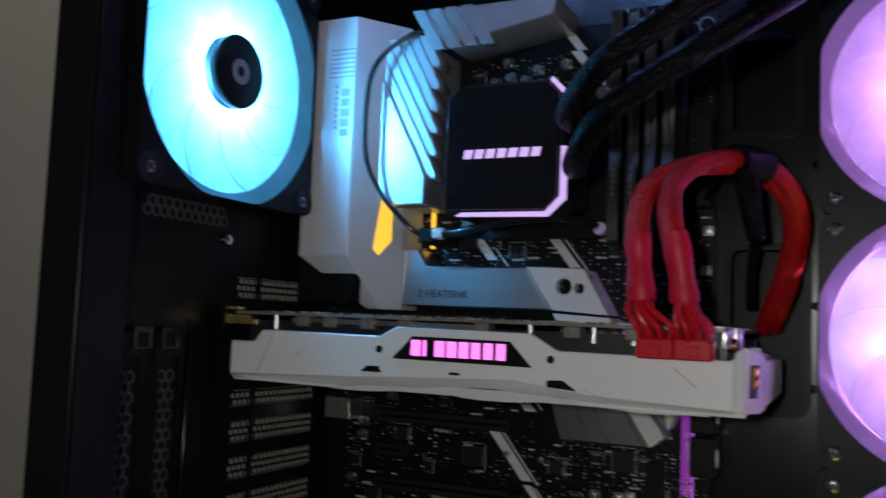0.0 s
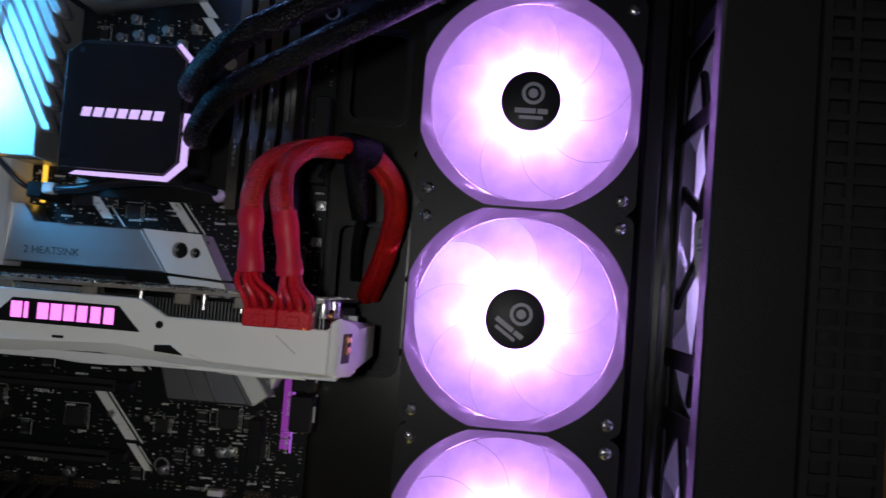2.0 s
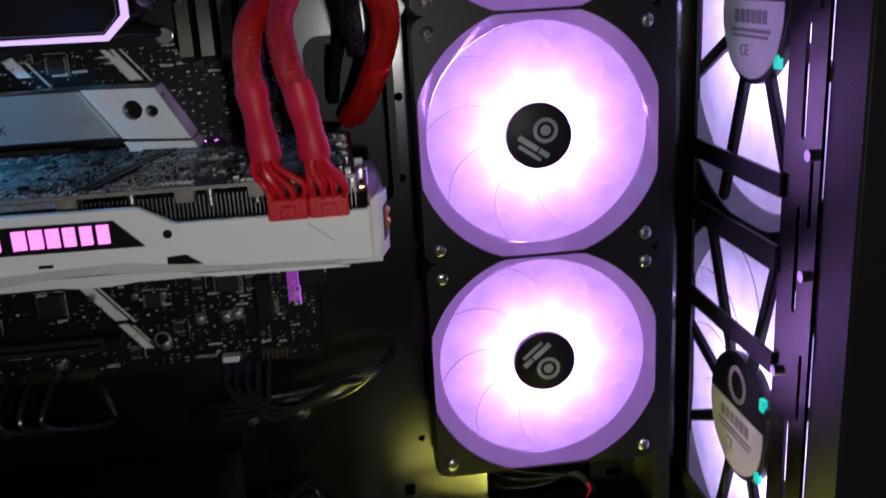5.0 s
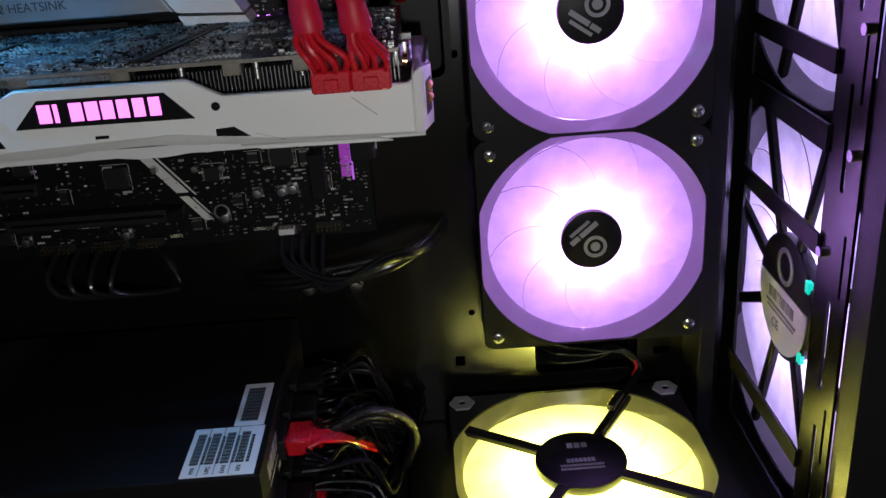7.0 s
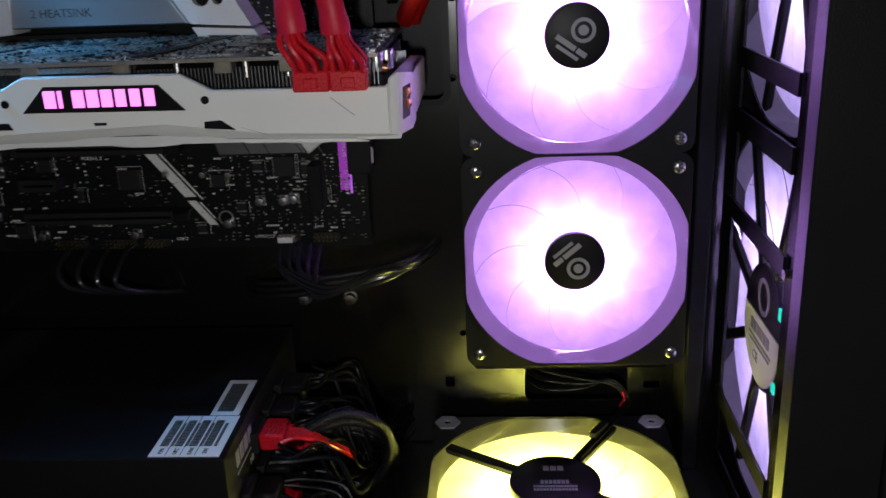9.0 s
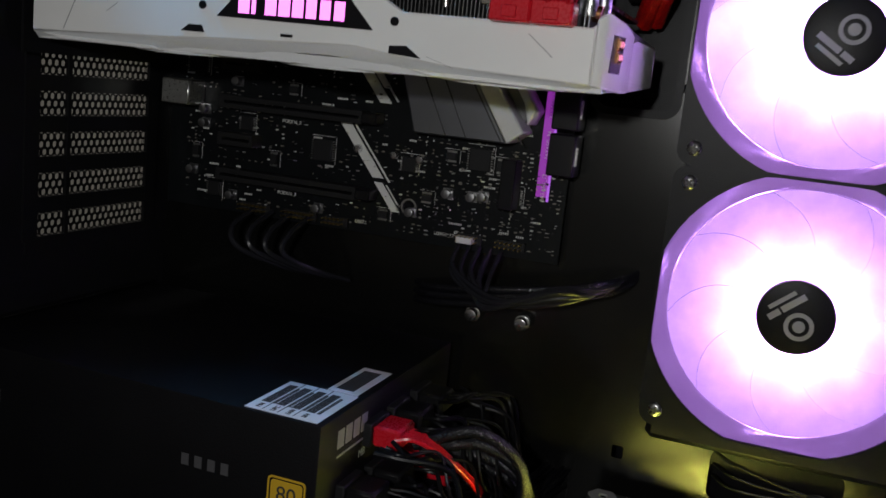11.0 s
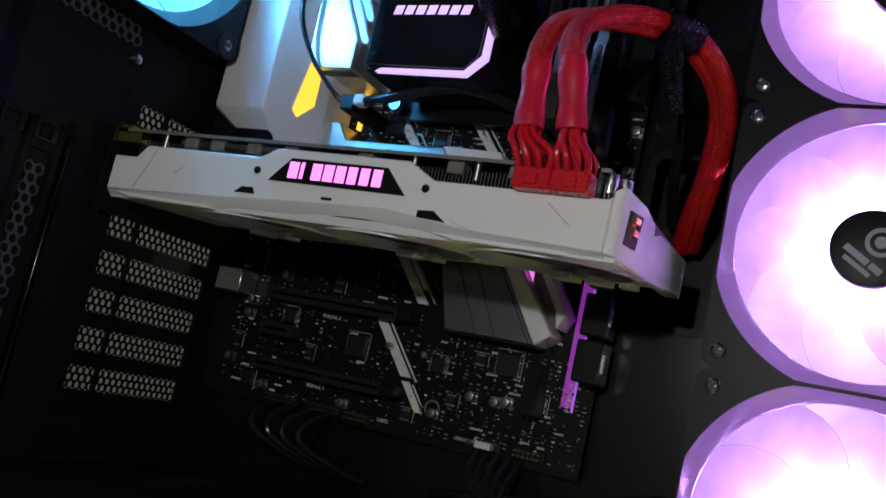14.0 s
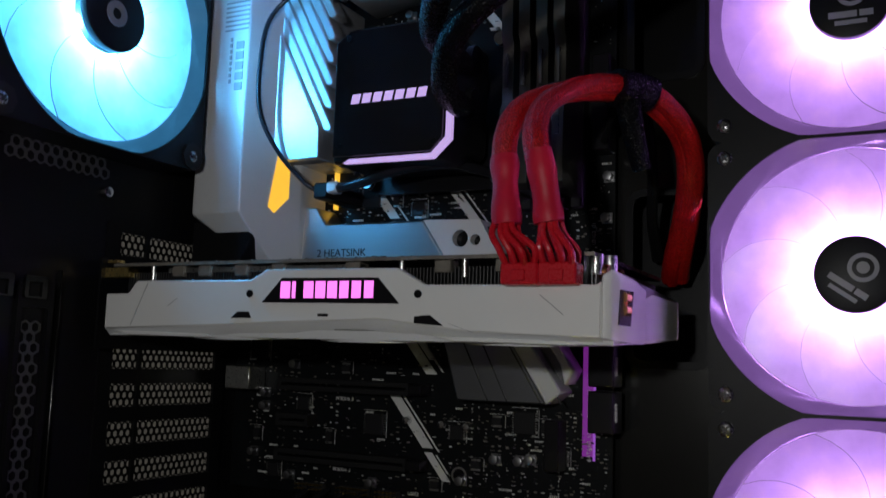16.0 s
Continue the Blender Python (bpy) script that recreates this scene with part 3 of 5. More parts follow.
low_fan, hb = case_fan("bottom_fan", "black intake fan glowing yellow on the case floor", 0.140, 0.1245, 0.0655, 0.0225, M["blade_low"], M["ring_low"], 9, "", struts=4, screws=False)
for sx in (-1, 1):
    for sz in (-1, 1):
        part("corner_pad", plate(circle(sx * 0.0622, sz * 0.0622, 0.0078, 6), [circle(sx * 0.0622, sz * 0.0622, 0.0024, 12)], "y", -0.0012, 0.0), M["pad"], low_fan, "grey six-sided rubber pad")
part("writing", joined(bars(-0.008, 0.008, -0.003, 0.000, 7, "y", -0.0002, 0.0003), bars(-0.012, 0.012, -0.0065, -0.005, 16, "y", -0.0002, 0.0003), bars(-0.012, 0.012, -0.0095, -0.008, 14, "y", -0.0002, 0.0003), bars(-0.006, 0.006, 0.010, 0.014, 3, "y", -0.0002, 0.0003)), M["greyink"], low_fan, "grey printed writing on the motor cover")
top_blade, top_ring = [o.data.copy() for o in low_fan.children if o.name.startswith("blade")][0], [o.data.copy() for o in low_fan.children if o.name.startswith("light_ring")][0]
top_blade.materials[0], top_ring.materials[0] = M["blade_front"], M["ring_front"]
top_fan = copy_thing(low_fan, pose(-0.150, 0.400, 0.540, 90, 0, 0))
top_fan.name = "top_fan"
tagged(top_fan, "black fan glowing pale blue under the case roof", "fan")
for o in top_fan.children:
    if o.name.startswith(("blade", "light_ring")):
        o.data = top_blade if o.name.startswith("blade") else top_ring
low_fan.matrix_basis = pose(0.040, 0.421, 0.067, -90, 0, 0)

front_fan, hb = case_fan("front_fan", "large black front fan glowing pale violet", 0.200, 0.154, 0.094, 0.030, M["blade_front"], M["ring_front"], 11, "front fans", struts=8, screws=False)
part("sticker", prism([(u, v) for u, v in circle(0, 0, 0.031, 48) if v < 0.006], "y", -0.0006, 0.0), M["label"], front_fan, "white half-round sticker")
part("sticker_mark", plate(circle(0, 0.017, 0.010, 24), [circle(0, 0.017, 0.0075, 24)], "y", -0.0006, 0.0), M["greyink"], front_fan, "grey ring mark")
part("writing", joined(bars(-0.017, 0.017, -0.006, 0.000, 6, "y", -0.0009, -0.0005), bars(-0.020, 0.020, -0.010, -0.0085, 18, "y", -0.0009, -0.0005), bars(-0.018, 0.018, -0.0125, -0.0112, 16, "y", -0.0009, -0.0005)), M["greyink"], front_fan)
part("writing", lettering("CE", 0.0075, Matrix.Translation((-0.006, -0.0007, -0.0185)) @ FACE, 0.0002), M["greyink"], front_fan)
for a in (0.6, -0.7):
    part("led", box(0.033 * math.cos(a) - 0.002, 0.033 * math.cos(a) + 0.002, -0.0004, 0.002, 0.033 * math.sin(a) - 0.003, 0.033 * math.sin(a) + 0.003), M["teal"], front_fan, "small teal light")
copy_thing(front_fan, pose(0.146, 0.425, 0.155, 0, 0, -90))
front_fan.matrix_basis = pose(0.146, 0.425, 0.358, 0, 0, -90)

# ---- radiator behind the three fans ----
rad = thing("radiator", "slim black radiator behind the three fans", "radiator", (0.0525, 0.49, 0.12))
part("core", box(-0.005, 0.110, 0.4765, 0.5035, 0.125, 0.480), M["rad"], rad)
part("end_tank", box(-0.006, 0.111, 0.4765, 0.5035, 0.480, 0.520, 0.003), M["plastic"], rad)
part("end_tank", box(-0.006, 0.111, 0.4765, 0.5035, 0.106, 0.125, 0.003), M["plastic"], rad)

# ---- motherboard ----
BY = 0.497
board = thing("motherboard", "black motherboard with white printed stripes and satin heatsinks", "motherboard", (-0.186, BY, 0.18))
part("circuit_board", box(-0.308, -0.064, BY, BY + 0.0016, 0.180, 0.485), M["pcb"], board, "black circuit board")
rnd = random.Random(4)


def stripe(pts):
    return prism(pts, "y", BY - 0.0004, BY + 0.0002)


# slanted white stripes printed on the board
DX, DZ = 0.0265, -0.0335
for x, z, w, n in ((-0.197, 0.242, 0.0068, 0.9), (-0.1885, 0.242, 0.0012, 0.95), (-0.200, 0.288, 0.0068, 1.05), (-0.1905, 0.286, 0.0045, 0.75), (-0.1835, 0.281, 0.0010, 0.8), (-0.172, 0.2095, 0.005, 0.45), (-0.165, 0.2085, 0.001, 0.3),
                   (-0.229, 0.380, 0.0065, 1.1), (-0.219, 0.380, 0.001, 1.3), (-0.180, 0.378, 0.0065, 0.5), (-0.171, 0.374, 0.001, 0.7), (-0.165, 0.362, 0.0065, 0.7), (-0.155, 0.361, 0.001, 0.7),
                   (-0.150, 0.470, 0.0065, 0.7), (-0.139, 0.452, 0.0060, 0.6), (-0.145, 0.440, 0.001, 1.0), (-0.132, 0.424, 0.006, 0.9), (-0.137, 0.396, 0.0062, 1.0), (-0.125, 0.392, 0.001, 1.0), (-0.155, 0.482, 0.006, 0.35)):
    part("printed_stripe", stripe([(x, z), (x + w, z), (x + w + DX * n, z + DZ * n), (x + DX * n, z + DZ * n)]), M["print"], board)

# rear port cover
cov = bmesh.new()
sec0 = [(-0.306, 0.4965), (-0.306, 0.446), (-0.300, 0.4385), (-0.266, 0.4385), (-0.246, 0.470), (-0.246, 0.4965)]
sec1 = [(-0.268, 0.4965), (-0.268, 0.470), (-0.266, 0.464), (-0.256, 0.464), (-0.248, 0.476), (-0.248, 0.4965)]
rings = [[cov.verts.new((x, y, z)) for x, y in s] for s, z in ((sec0, 0.4865), (sec0, 0.341), (sec1, 0.310))]
for a, b in zip(rings, rings[1:]):
    for k in range(6):
        cov.faces.new((a[k], a[(k + 1) % 6], b[(k + 1) % 6], b[k]))
cov.faces.new(rings[0])
cov.faces.new(rings[-1][::-1])
bmesh.ops.recalc_face_normals(cov, faces=cov.faces)
port_cover = part("port_cover", bevelled(cov, 0.0012, 2), M["shroud"], board, "white satin cover over the rear ports")
part("writing", joined(*[box(-0.2745, -0.2690, 0.4380, 0.4387, 0.4375 - 0.0062 * k, 0.4420 - 0.0062 * k) for k in range(5)]), M["pad"], port_cover, "row of plain grey marks")
part("writing", joined(*[box(-0.2790, -0.2775, 0.4380, 0.4387, 0.4425 - 0.0036 * k, 0.4448 - 0.0036 * k) for k in range(8)]), M["pad"], port_cover)
for k in range(7):
    part("groove", box(-0.2835, -0.2665, 0.4381, 0.4387, 0.449 + 0.0028 * k, 0.4500 + 0.0028 * k), M["pad"], port_cover)
part("cover_base", prism([(-0.3065, 0.312), (-0.270, 0.312), (-0.262, 0.3275), (-0.268, 0.338), (-0.3065, 0.338)], "y", 0.447, 0.4965, 0.001), M["plastic"], board, "black lower port block")
# light window along the cover
def slope_y(x):
    return 0.4385 + (x + 0.266) * 1.575


for pts in ([(-0.2525, 0.412), (-0.2505, 0.404), (-0.2500, 0.3770), (-0.2540, 0.3770)], [(-0.2541, 0.3762), (-0.2500, 0.3762), (-0.2500, 0.352), (-0.2545, 0.3425), (-0.2565, 0.346)]):
    strip = bmesh.new()
    fr, bk = [strip.verts.new((x, slope_y(x) - 0.0007, z)) for x, z in pts], [strip.verts.new((x, slope_y(x) + 0.001, z)) for x, z in pts]
    strip.faces.new(fr)
    strip.faces.new(bk[::-1])
    for k in range(len(pts)):
        j = (k + 1) % len(pts)
        strip.faces.new((fr[k], bk[k], bk[j], fr[j]))
    bmesh.ops.recalc_face_normals(strip, faces=strip.faces)
    part("led_strip", strip, M["amber"], board, "glowing amber light strip")
part("led_strip", box(-0.2385, -0.2370, 0.4935, BY, 0.350, 0.374), M["amber"], board)


def clipped(poly, top):
    out = []
    for (x0, z0), (x1, z1) in zip(poly, poly[1:] + poly[:1]):
        if z0 <= top:
            out.append((x0, z0))
        if (z0 <= top) != (z1 <= top):
            s = (top - z0) / (z1 - z0)
            out.append((x0 + s * (x1 - x0), top))
    return out


# finned power heatsinks
vrm = part("power_heatsink", prism([(-0.2565, 0.470), (-0.2565, 0.381), (-0.2505, 0.3725), (-0.2245, 0.3725), (-0.2235, 0.470)], "y", 0.4578, 0.4965, 0.0006), M["silver_v"], board, "satin silver heatsink with slanted fins")
part("fin", prism([(-0.2565, 0.452), (-0.2565, 0.381), (-0.2505, 0.3725), (-0.2245, 0.3725), (-0.2245, 0.3905)], "y", 0.4545, 0.468, 0.0008), M["silver_v"], vrm)
for k in range(7):
    z = 0.3885 + 0.0135 * k
    p = clipped([(-0.2225, z), (-0.2182, z - 0.0010), (-0.2172, z + 0.0020), (-0.2228, z + 0.0121), (-0.2565, z + 0.0765), (-0.2565, z + 0.0643)], 0.476)
    if len(p) > 2:
        part("fin", prism(p, "y", 0.4560, 0.468, 0.0008), M["silver_v"], vrm)
vrm2 = part("power_heatsink", prism([(-0.214, 0.4675), (-0.147, 0.4795), (-0.145, 0.491), (-0.236, 0.491)], "y", 0.456, 0.4965, 0.001), M["silver_v"], board, "satin silver heatsink along the top edge")
for k in range(4):
    x = -0.237 + 0.0105 * k
    part("fin", prism([(x, 0.491), (x + 0.0085, 0.491), (x + 0.0235, 0.4655), (x + 0.0150, 0.4655)], "y", 0.4535, 0.456, 0.0006), M["silver_v"], vrm2)

# drive heatsink
m2 = part("drive_heatsink", prism([(-0.270, 0.313), (-0.150, 0.313), (-0.166, 0.3375), (-0.231, 0.3375), (-0.238, 0.3480), (-0.2555, 0.3480), (-0.270, 0.330)], "y", 0.4755, 0.4965, 0.0008), M["silver"], board, "long brushed aluminium drive heatsink")
part("writing", lettering("2 HEATSINK", 0.0062, Matrix.Translation((-0.2195, 0.4754, 0.3205)) @ FACE), M["ink"], m2, "dark engraved writing")
end = part("end_plate", plate([(-0.1655, 0.3375), (-0.131, 0.3365), (-0.1165, 0.311), (-0.149, 0.313)], [circle(-0.1425, 0.3265, 0.0047, 24), circle(-0.1335, 0.3255, 0.0030, 20)], "y", 0.4735, 0.4965), M["white"], m2, "white end plate with two holes")
part("hole_floor", box(-0.150, -0.128, 0.4790, 0.4800, 0.320, 0.333), M["gloss"], m2)
part("end_foot", plate([(-0.149, 0.3112), (-0.116, 0.3095), (-0.105, 0.292), (-0.138, 0.292)], [[(-0.141, 0.3070), (-0.122, 0.3060), (-0.120, 0.3020), (-0.132, 0.3025), (-0.130, 0.2990), (-0.137, 0.2990)]], "y", 0.4745, 0.4965), M["white"], m2)
for x in (-0.168, -0.1635):
    part("groove", prism([(x, 0.3370), (x + 0.0007, 0.3370), (x + 0.0166, 0.3135), (x + 0.0158, 0.3135)], "y", 0.4750, 0.4756), M["print"], m2)
part("screw", cyl((-0.2505, 0.4757, 0.3440), "y", 0.0026, -0.0012, 18), M["plastic"], m2)

# chipset heatsink
cs = part("chipset_heatsink", prism([(-0.162, 0.300), (-0.1315, 0.300), (-0.0935, 0.2400), (-0.1445, 0.2400)], "y", 0.4795, 0.4965, 0.0008), M["greymetal"], board, "grey chipset heatsink with a white slanted bar")
part("bar", prism([(-0.1313, 0.300), (-0.1235, 0.300), (-0.0850, 0.2465), (-0.0933, 0.2400)], "y", 0.4775, 0.4965, 0.0008), M["shroud"], cs, "pale slanted bar")
part("cover", prism([(-0.1220, 0.300), (-0.1120, 0.300), (-0.0865, 0.2580), (-0.0865, 0.2510)], "y", 0.4850, 0.4965), M["fin"], cs)
part("led_window", prism([(-0.1215, 0.300), (-0.1125, 0.300), (-0.1035, 0.2850), (-0.1030, 0.2730)], "y", 0.4845, 0.4855), M["pink"], cs, "glowing pink window")
part("bar", prism([(-0.1118, 0.300), (-0.1062, 0.300), (-0.0800, 0.2580), (-0.0840, 0.2500), (-0.0862, 0.2600)], "y", 0.4790, 0.4965, 0.0006), M["shroud"], cs)
for k in range(4):
    x = -0.156 + 0.011 * k
    part("groove", prism([(x, 0.2995), (x + 0.0008, 0.2995), (x + 0.0378, 0.2405), (x + 0.0370, 0.2405)] if k > 1 else [(x, 0.2995), (x + 0.0008, 0.2995), (x + 0.030, 0.2405), (x + 0.0292, 0.2405)], "y", 0.4791, 0.4797), M["ink"], cs)

for x, z in ((-0.1140, 0.3050), (-0.1080, 0.3048), (-0.1020, 0.3046)):
    part("board_led", box(x - 0.0009, x + 0.0009, BY - 0.0012, BY, z - 0.0005, z + 0.0005), M["boardled"], board, "tiny violet board light")
# lit strip with port names, and the drive ports
part("light_strip", box(-0.0800, -0.0742, BY - 0.0002, BY + 0.001, 0.214, 0.300), M["violetboard"], board, "translucent board strip lit violet")
part("light_strip", box(-0.0742, -0.0730, BY - 0.0006, BY + 0.001, 0.212, 0.300), M["violetstrip"], board, "translucent board strip lit violet")
for txt, z in (("SATA6G_56", 0.262), ("SATA6G_34", 0.241), ("SATA6G_12", 0.219)):
    part("writing", lettering(txt, 0.0028, Matrix.Translation((-0.0763, BY - 0.0003, z)) @ FACE @ Matrix.Rotation(radians(90), 4, "Z")), M["print"], board)
for z in (0.2845, 0.2605, 0.2375):
    port = part("drive_port", box(-0.0725, -0.0590, 0.481, BY, z - 0.0105, z + 0.0105, 0.0008), M["plastic"], board, "black double drive port")
    part("latch", box(-0.0592, -0.0580, 0.4835, 0.4850, z - 0.0045, z + 0.0045), M["solder"], port)

# memory
for i, x in enumerate((-0.1105, -0.1010, -0.0915, -0.0820)):
    part("memory_slot", box(x - 0.0033, x + 0.0033, 0.487, BY, 0.343, 0.4815, 0.0006), M["chip"], board)
    stick = thing("memory_stick", "black memory stick with a finned heat spreader", "memory", (x, BY, 0.346), "memory sticks")
    prof = [(0.348, 0.4590), (0.351, 0.4558), (0.390, 0.4558), (0.394, 0.4585), (0.4255, 0.4585), (0.4295, 0.4558), (0.4755, 0.4558), (0.4785, 0.4590), (0.4785, 0.4885), (0.348, 0.4885)]
    part("heat_spreader", prism([(y, z) for z, y in prof], "x", x - 0.0030, x + 0.0030), M["spreader"], stick)
    part("mark", box(x - 0.0007, x + 0.0007, 0.4552, 0.4570, 0.402, 0.420), M["dimink"], stick, "pale slanted mark")
    part("writing", joined(*[box(x - 0.0009, x + 0.0009, 0.4550, 0.4570, 0.3750 + 0.0033 * k, 0.3772 + 0.0033 * k) for k in range(5)]), M["dimink"], stick)

# slots, chips, capacitors, sockets
for z, x0, x1 in ((0.3050, -0.268, -0.178), (0.2655, -0.268, -0.245), (0.2440, -0.268, -0.178), (0.2230, -0.268, -0.245), (0.2025, -0.268, -0.178)):
    s = part("expansion_slot", plate([(x0, z - 0.0036), (x1, z - 0.0036), (x1, z + 0.0036), (x0, z + 0.0036)], [[(x0 + 0.003, z - 0.0008), (x1 - 0.002, z - 0.0008), (x1 - 0.002, z + 0.0008), (x0 + 0.003, z + 0.0008)]], "y", 0.4865, BY), M["chip"], board, "long black expansion slot")
    if x1 > -0.2:
        part("clip", box(x1, x1 + 0.009, 0.485, BY, z - 0.003, z + 0.003, 0.0008), M["plastic"], s)
for txt, x, z in (("PCIEX16_2", -0.226, 0.2365), ("PCIEX16_3", -0.226, 0.1955), ("USB12", -0.178, 0.186), ("U31G2_C1", -0.075, 0.330), ("U31G1_12", -0.128, 0.1865), ("CPU_FAN", -0.208, 0.3665)):
    part("writing", lettering(txt, 0.0026, Matrix.Translation((x, BY - 0.0003, z)) @ FACE @ (Matrix.Rotation(radians(90), 4, "Z") if x > -0.1 else Matrix())), M["print"], board)
chip_a = part("chip", box(-0.004, 0.004, -0.0013, 0, -0.004, 0.004, 0.0003), M["chip"], board)
chip_a.matrix_parent_inverse = Matrix.Translation((0.186, -BY, -0.18))
spots = [(-0.152, 0.2215), (-0.128, 0.2290), (-0.112, 0.2290), (-0.100, 0.2270), (-0.092, 0.2120), (-0.140, 0.2050), (-0.205, 0.2230), (-0.236, 0.2140), (-0.255, 0.2325), (-0.226, 0.2545), (-0.290, 0.2650), (-0.289, 0.2130), (-0.275, 0.1920), (-0.165, 0.1920), (-0.213, 0.3560), (-0.196, 0.3540), (-0.181, 0.3480), (-0.120, 0.3480), (-0.122, 0.4500), (-0.210, 0.4560)]
for i, (x, z) in enumerate(spots):
    s = (1.0, 0.7, 1.5, 0.55)[i % 4] if i != 10 else 1.6
    m = Matrix.LocRotScale((x, BY, z), None, (s, 1, s * (1, 0.7, 1, 1.3)[i % 4]))
    if i == 0:
        chip_a.matrix_basis = m
    else:
        o = chip_a.copy()
        scene.collection.objects.link(o)
        o.matrix_basis = m
cap = part("capacitor", joined(cyl((0, 0, 0), "y", 0.0025, -0.0054, 20, b=0.0004), box(-0.0028, 0.0028, -0.0008, 0, -0.0028, 0.0028)), M["cancap"], board, "small silver capacitor")
cap.matrix_parent_inverse = Matrix.Translation((0.186, -BY, -0.18))
caps = [(-0.114, 0.2090), (-0.128, 0.2090), (-0.108, 0.2100), (-0.068, 0.3380), (-0.198, 0.4540), (-0.188, 0.4560), (-0.178, 0.4540), (-0.170, 0.4600), (-0.204, 0.4470), (-0.160, 0.4520), (-0.152, 0.4620), (-0.190, 0.4660), (-0.262, 0.2560), (-0.283, 0.2300), (-0.283, 0.2380), (-0.290, 0.2020), (-0.205, 0.1900), (-0.262, 0.1900), (-0.067, 0.360), (-0.148, 0.1960)]
for i, (x, z) in enumerate(caps):
    m = Matrix.Translation((x, BY, z))
    if i == 0:
        cap.matrix_basis = m
    else:
        o = cap.copy()
        scene.collection.objects.link(o)
        o.matrix_basis = m
for x, z in ((-0.183, 0.2265), (-0.1605, 0.2255), (-0.1455, 0.2250)):
    part("mounting_nut", cyl((x, BY, z), "y", 0.0026, -0.004, 18, 0.0020, 0.0004), M["chrome"], board, "steel mounting nut")
for x, z in ((-0.150, 0.1985), (-0.070, 0.4780), (-0.076, 0.3010)):
    part("hole_ring", plate(circle(x, z, 0.0046, 28), [circle(x, z, 0.0036, 24)], "y", BY - 0.0004, BY), M["solder"], board)
    part("board_screw", cyl((x, BY, z), "y", 0.0034, -0.002, 18, 0.0026), M["steel"], board)
for x0, x1, z in ((-0.120, -0.106, 0.1865), (-0.098, -0.082, 0.1865), (-0.255, -0.235, 0.1845), (-0.226, -0.205, 0.1845), (-0.200, -0.185, 0.1845)):
    head = part("pin_header", box(x0, x1, BY - 0.0025, BY, z - 0.0024, z + 0.0024), M["chip"], board, "black pin header")
    pin = part("pin", box(x0 + 0.0012, x0 + 0.0018, BY - 0.008, BY - 0.0025, z - 0.0014, z - 0.0008), M["gold"], head)
    for k in range(1, 2 * int((x1 - x0) / 0.00254)):
        again(pin, Matrix.Translation((0.00254 * (k // 2), 0, 0.0025 * (k % 2))))
part("header_block", box(-0.1185, -0.1095, BY - 0.0082, BY, 0.1845, 0.1880, 0.0004), M["print"], board, "white header block")
part("socket_plug", box(-0.0965, -0.0885, 0.484, BY, 0.2060, 0.2320, 0.0006), M["plastic"], board)
part("port_cage", box(-0.304, -0.285, 0.481, BY, 0.2395, 0.2540, 0.0008), M["solder"], board, "bright metal port cage")
part("main_power_socket", box(-0.0735, -0.0640, 0.4840, BY, 0.372, 0.424, 0.0006), M["plastic"], board)
# hundreds of tiny soldered parts
specks = {"solder": bmesh.new(), "smd": bmesh.new(), "chip": bmesh.new(), "print": bmesh.new()}
zones = ((-0.158, -0.066, 0.184, 0.237, 520), (-0.300, -0.160, 0.184, 0.290, 520), (-0.245, -0.125, 0.338, 0.372, 340), (-0.215, -0.118, 0.435, 0.468, 200), (-0.125, -0.066, 0.300, 0.343, 190), (-0.075, -0.065, 0.30, 0.48, 60))
for i, (x, z) in enumerate(spots):
    s = ((1.0, 0.7, 1.5, 0.55)[i % 4] if i != 10 else 1.6) * 0.004
    h = s * (1, 0.7, 1, 1.3)[i % 4]
    for k in range(-4, 5):
        for sx, sz, w, d in ((k * s / 4.6, h + 0.0006, 0.0004, 0.0011), (k * s / 4.6, -h - 0.0006, 0.0004, 0.0011)) if i % 2 else ((s + 0.0006, k * h / 4.6, 0.0011, 0.0004), (-s - 0.0006, k * h / 4.6, 0.0011, 0.0004)):
            bmesh.ops.create_cube(specks["solder"], size=1, matrix=Matrix.LocRotScale((x + sx, BY - 0.0003, z + sz), None, (w, 0.0006, d)))
    for sx, sz, w, d in ((0, h + 0.0020, 2 * s + 0.003, 0.0002), (s + 0.0020, 0, 0.0002, 2 * h + 0.003)):
        bmesh.ops.create_cube(specks["print"], size=1, matrix=Matrix.LocRotScale((x + sx, BY - 0.0001, z + sz), None, (w, 0.0003, d)))
for i in range(110):
    x, z = rnd.uniform(-0.300, -0.070), rnd.choice((rnd.uniform(0.184, 0.290), rnd.uniform(0.338, 0.370)))
    for k in range(rnd.randint(3, 7)):
        bmesh.ops.create_cube(specks["print"], size=1, matrix=Matrix.LocRotScale((x + 0.0011 * k, BY - 0.0001, z), None, (0.0007, 0.0003, 0.0011)))
for x0, x1, z0, z1, n in zones:
    for i in range(n):
        x, z = rnd.uniform(x0, x1), rnd.uniform(z0, z1)
        if rnd.random() < 0.7:
            x, z = round(x / 0.0042) * 0.0042, round(z / 0.0022) * 0.0022
        w, h = rnd.choice(((0.0010, 0.0005), (0.0005, 0.0010), (0.0016, 0.0008), (0.0005, 0.0005), (0.0022, 0.0003)))
        key = rnd.choice(("solder", "smd", "smd", "chip", "print"))
        t = 0.0004 if key == "print" else rnd.uniform(0.0005, 0.0012)
        bmesh.ops.create_cube(specks[key], size=1, matrix=Matrix.LocRotScale((x, BY - t / 2, z), None, (w, t, h)))
for key, bm in specks.items():
    part("small_components", bm, M[key], board, kind="stuff")

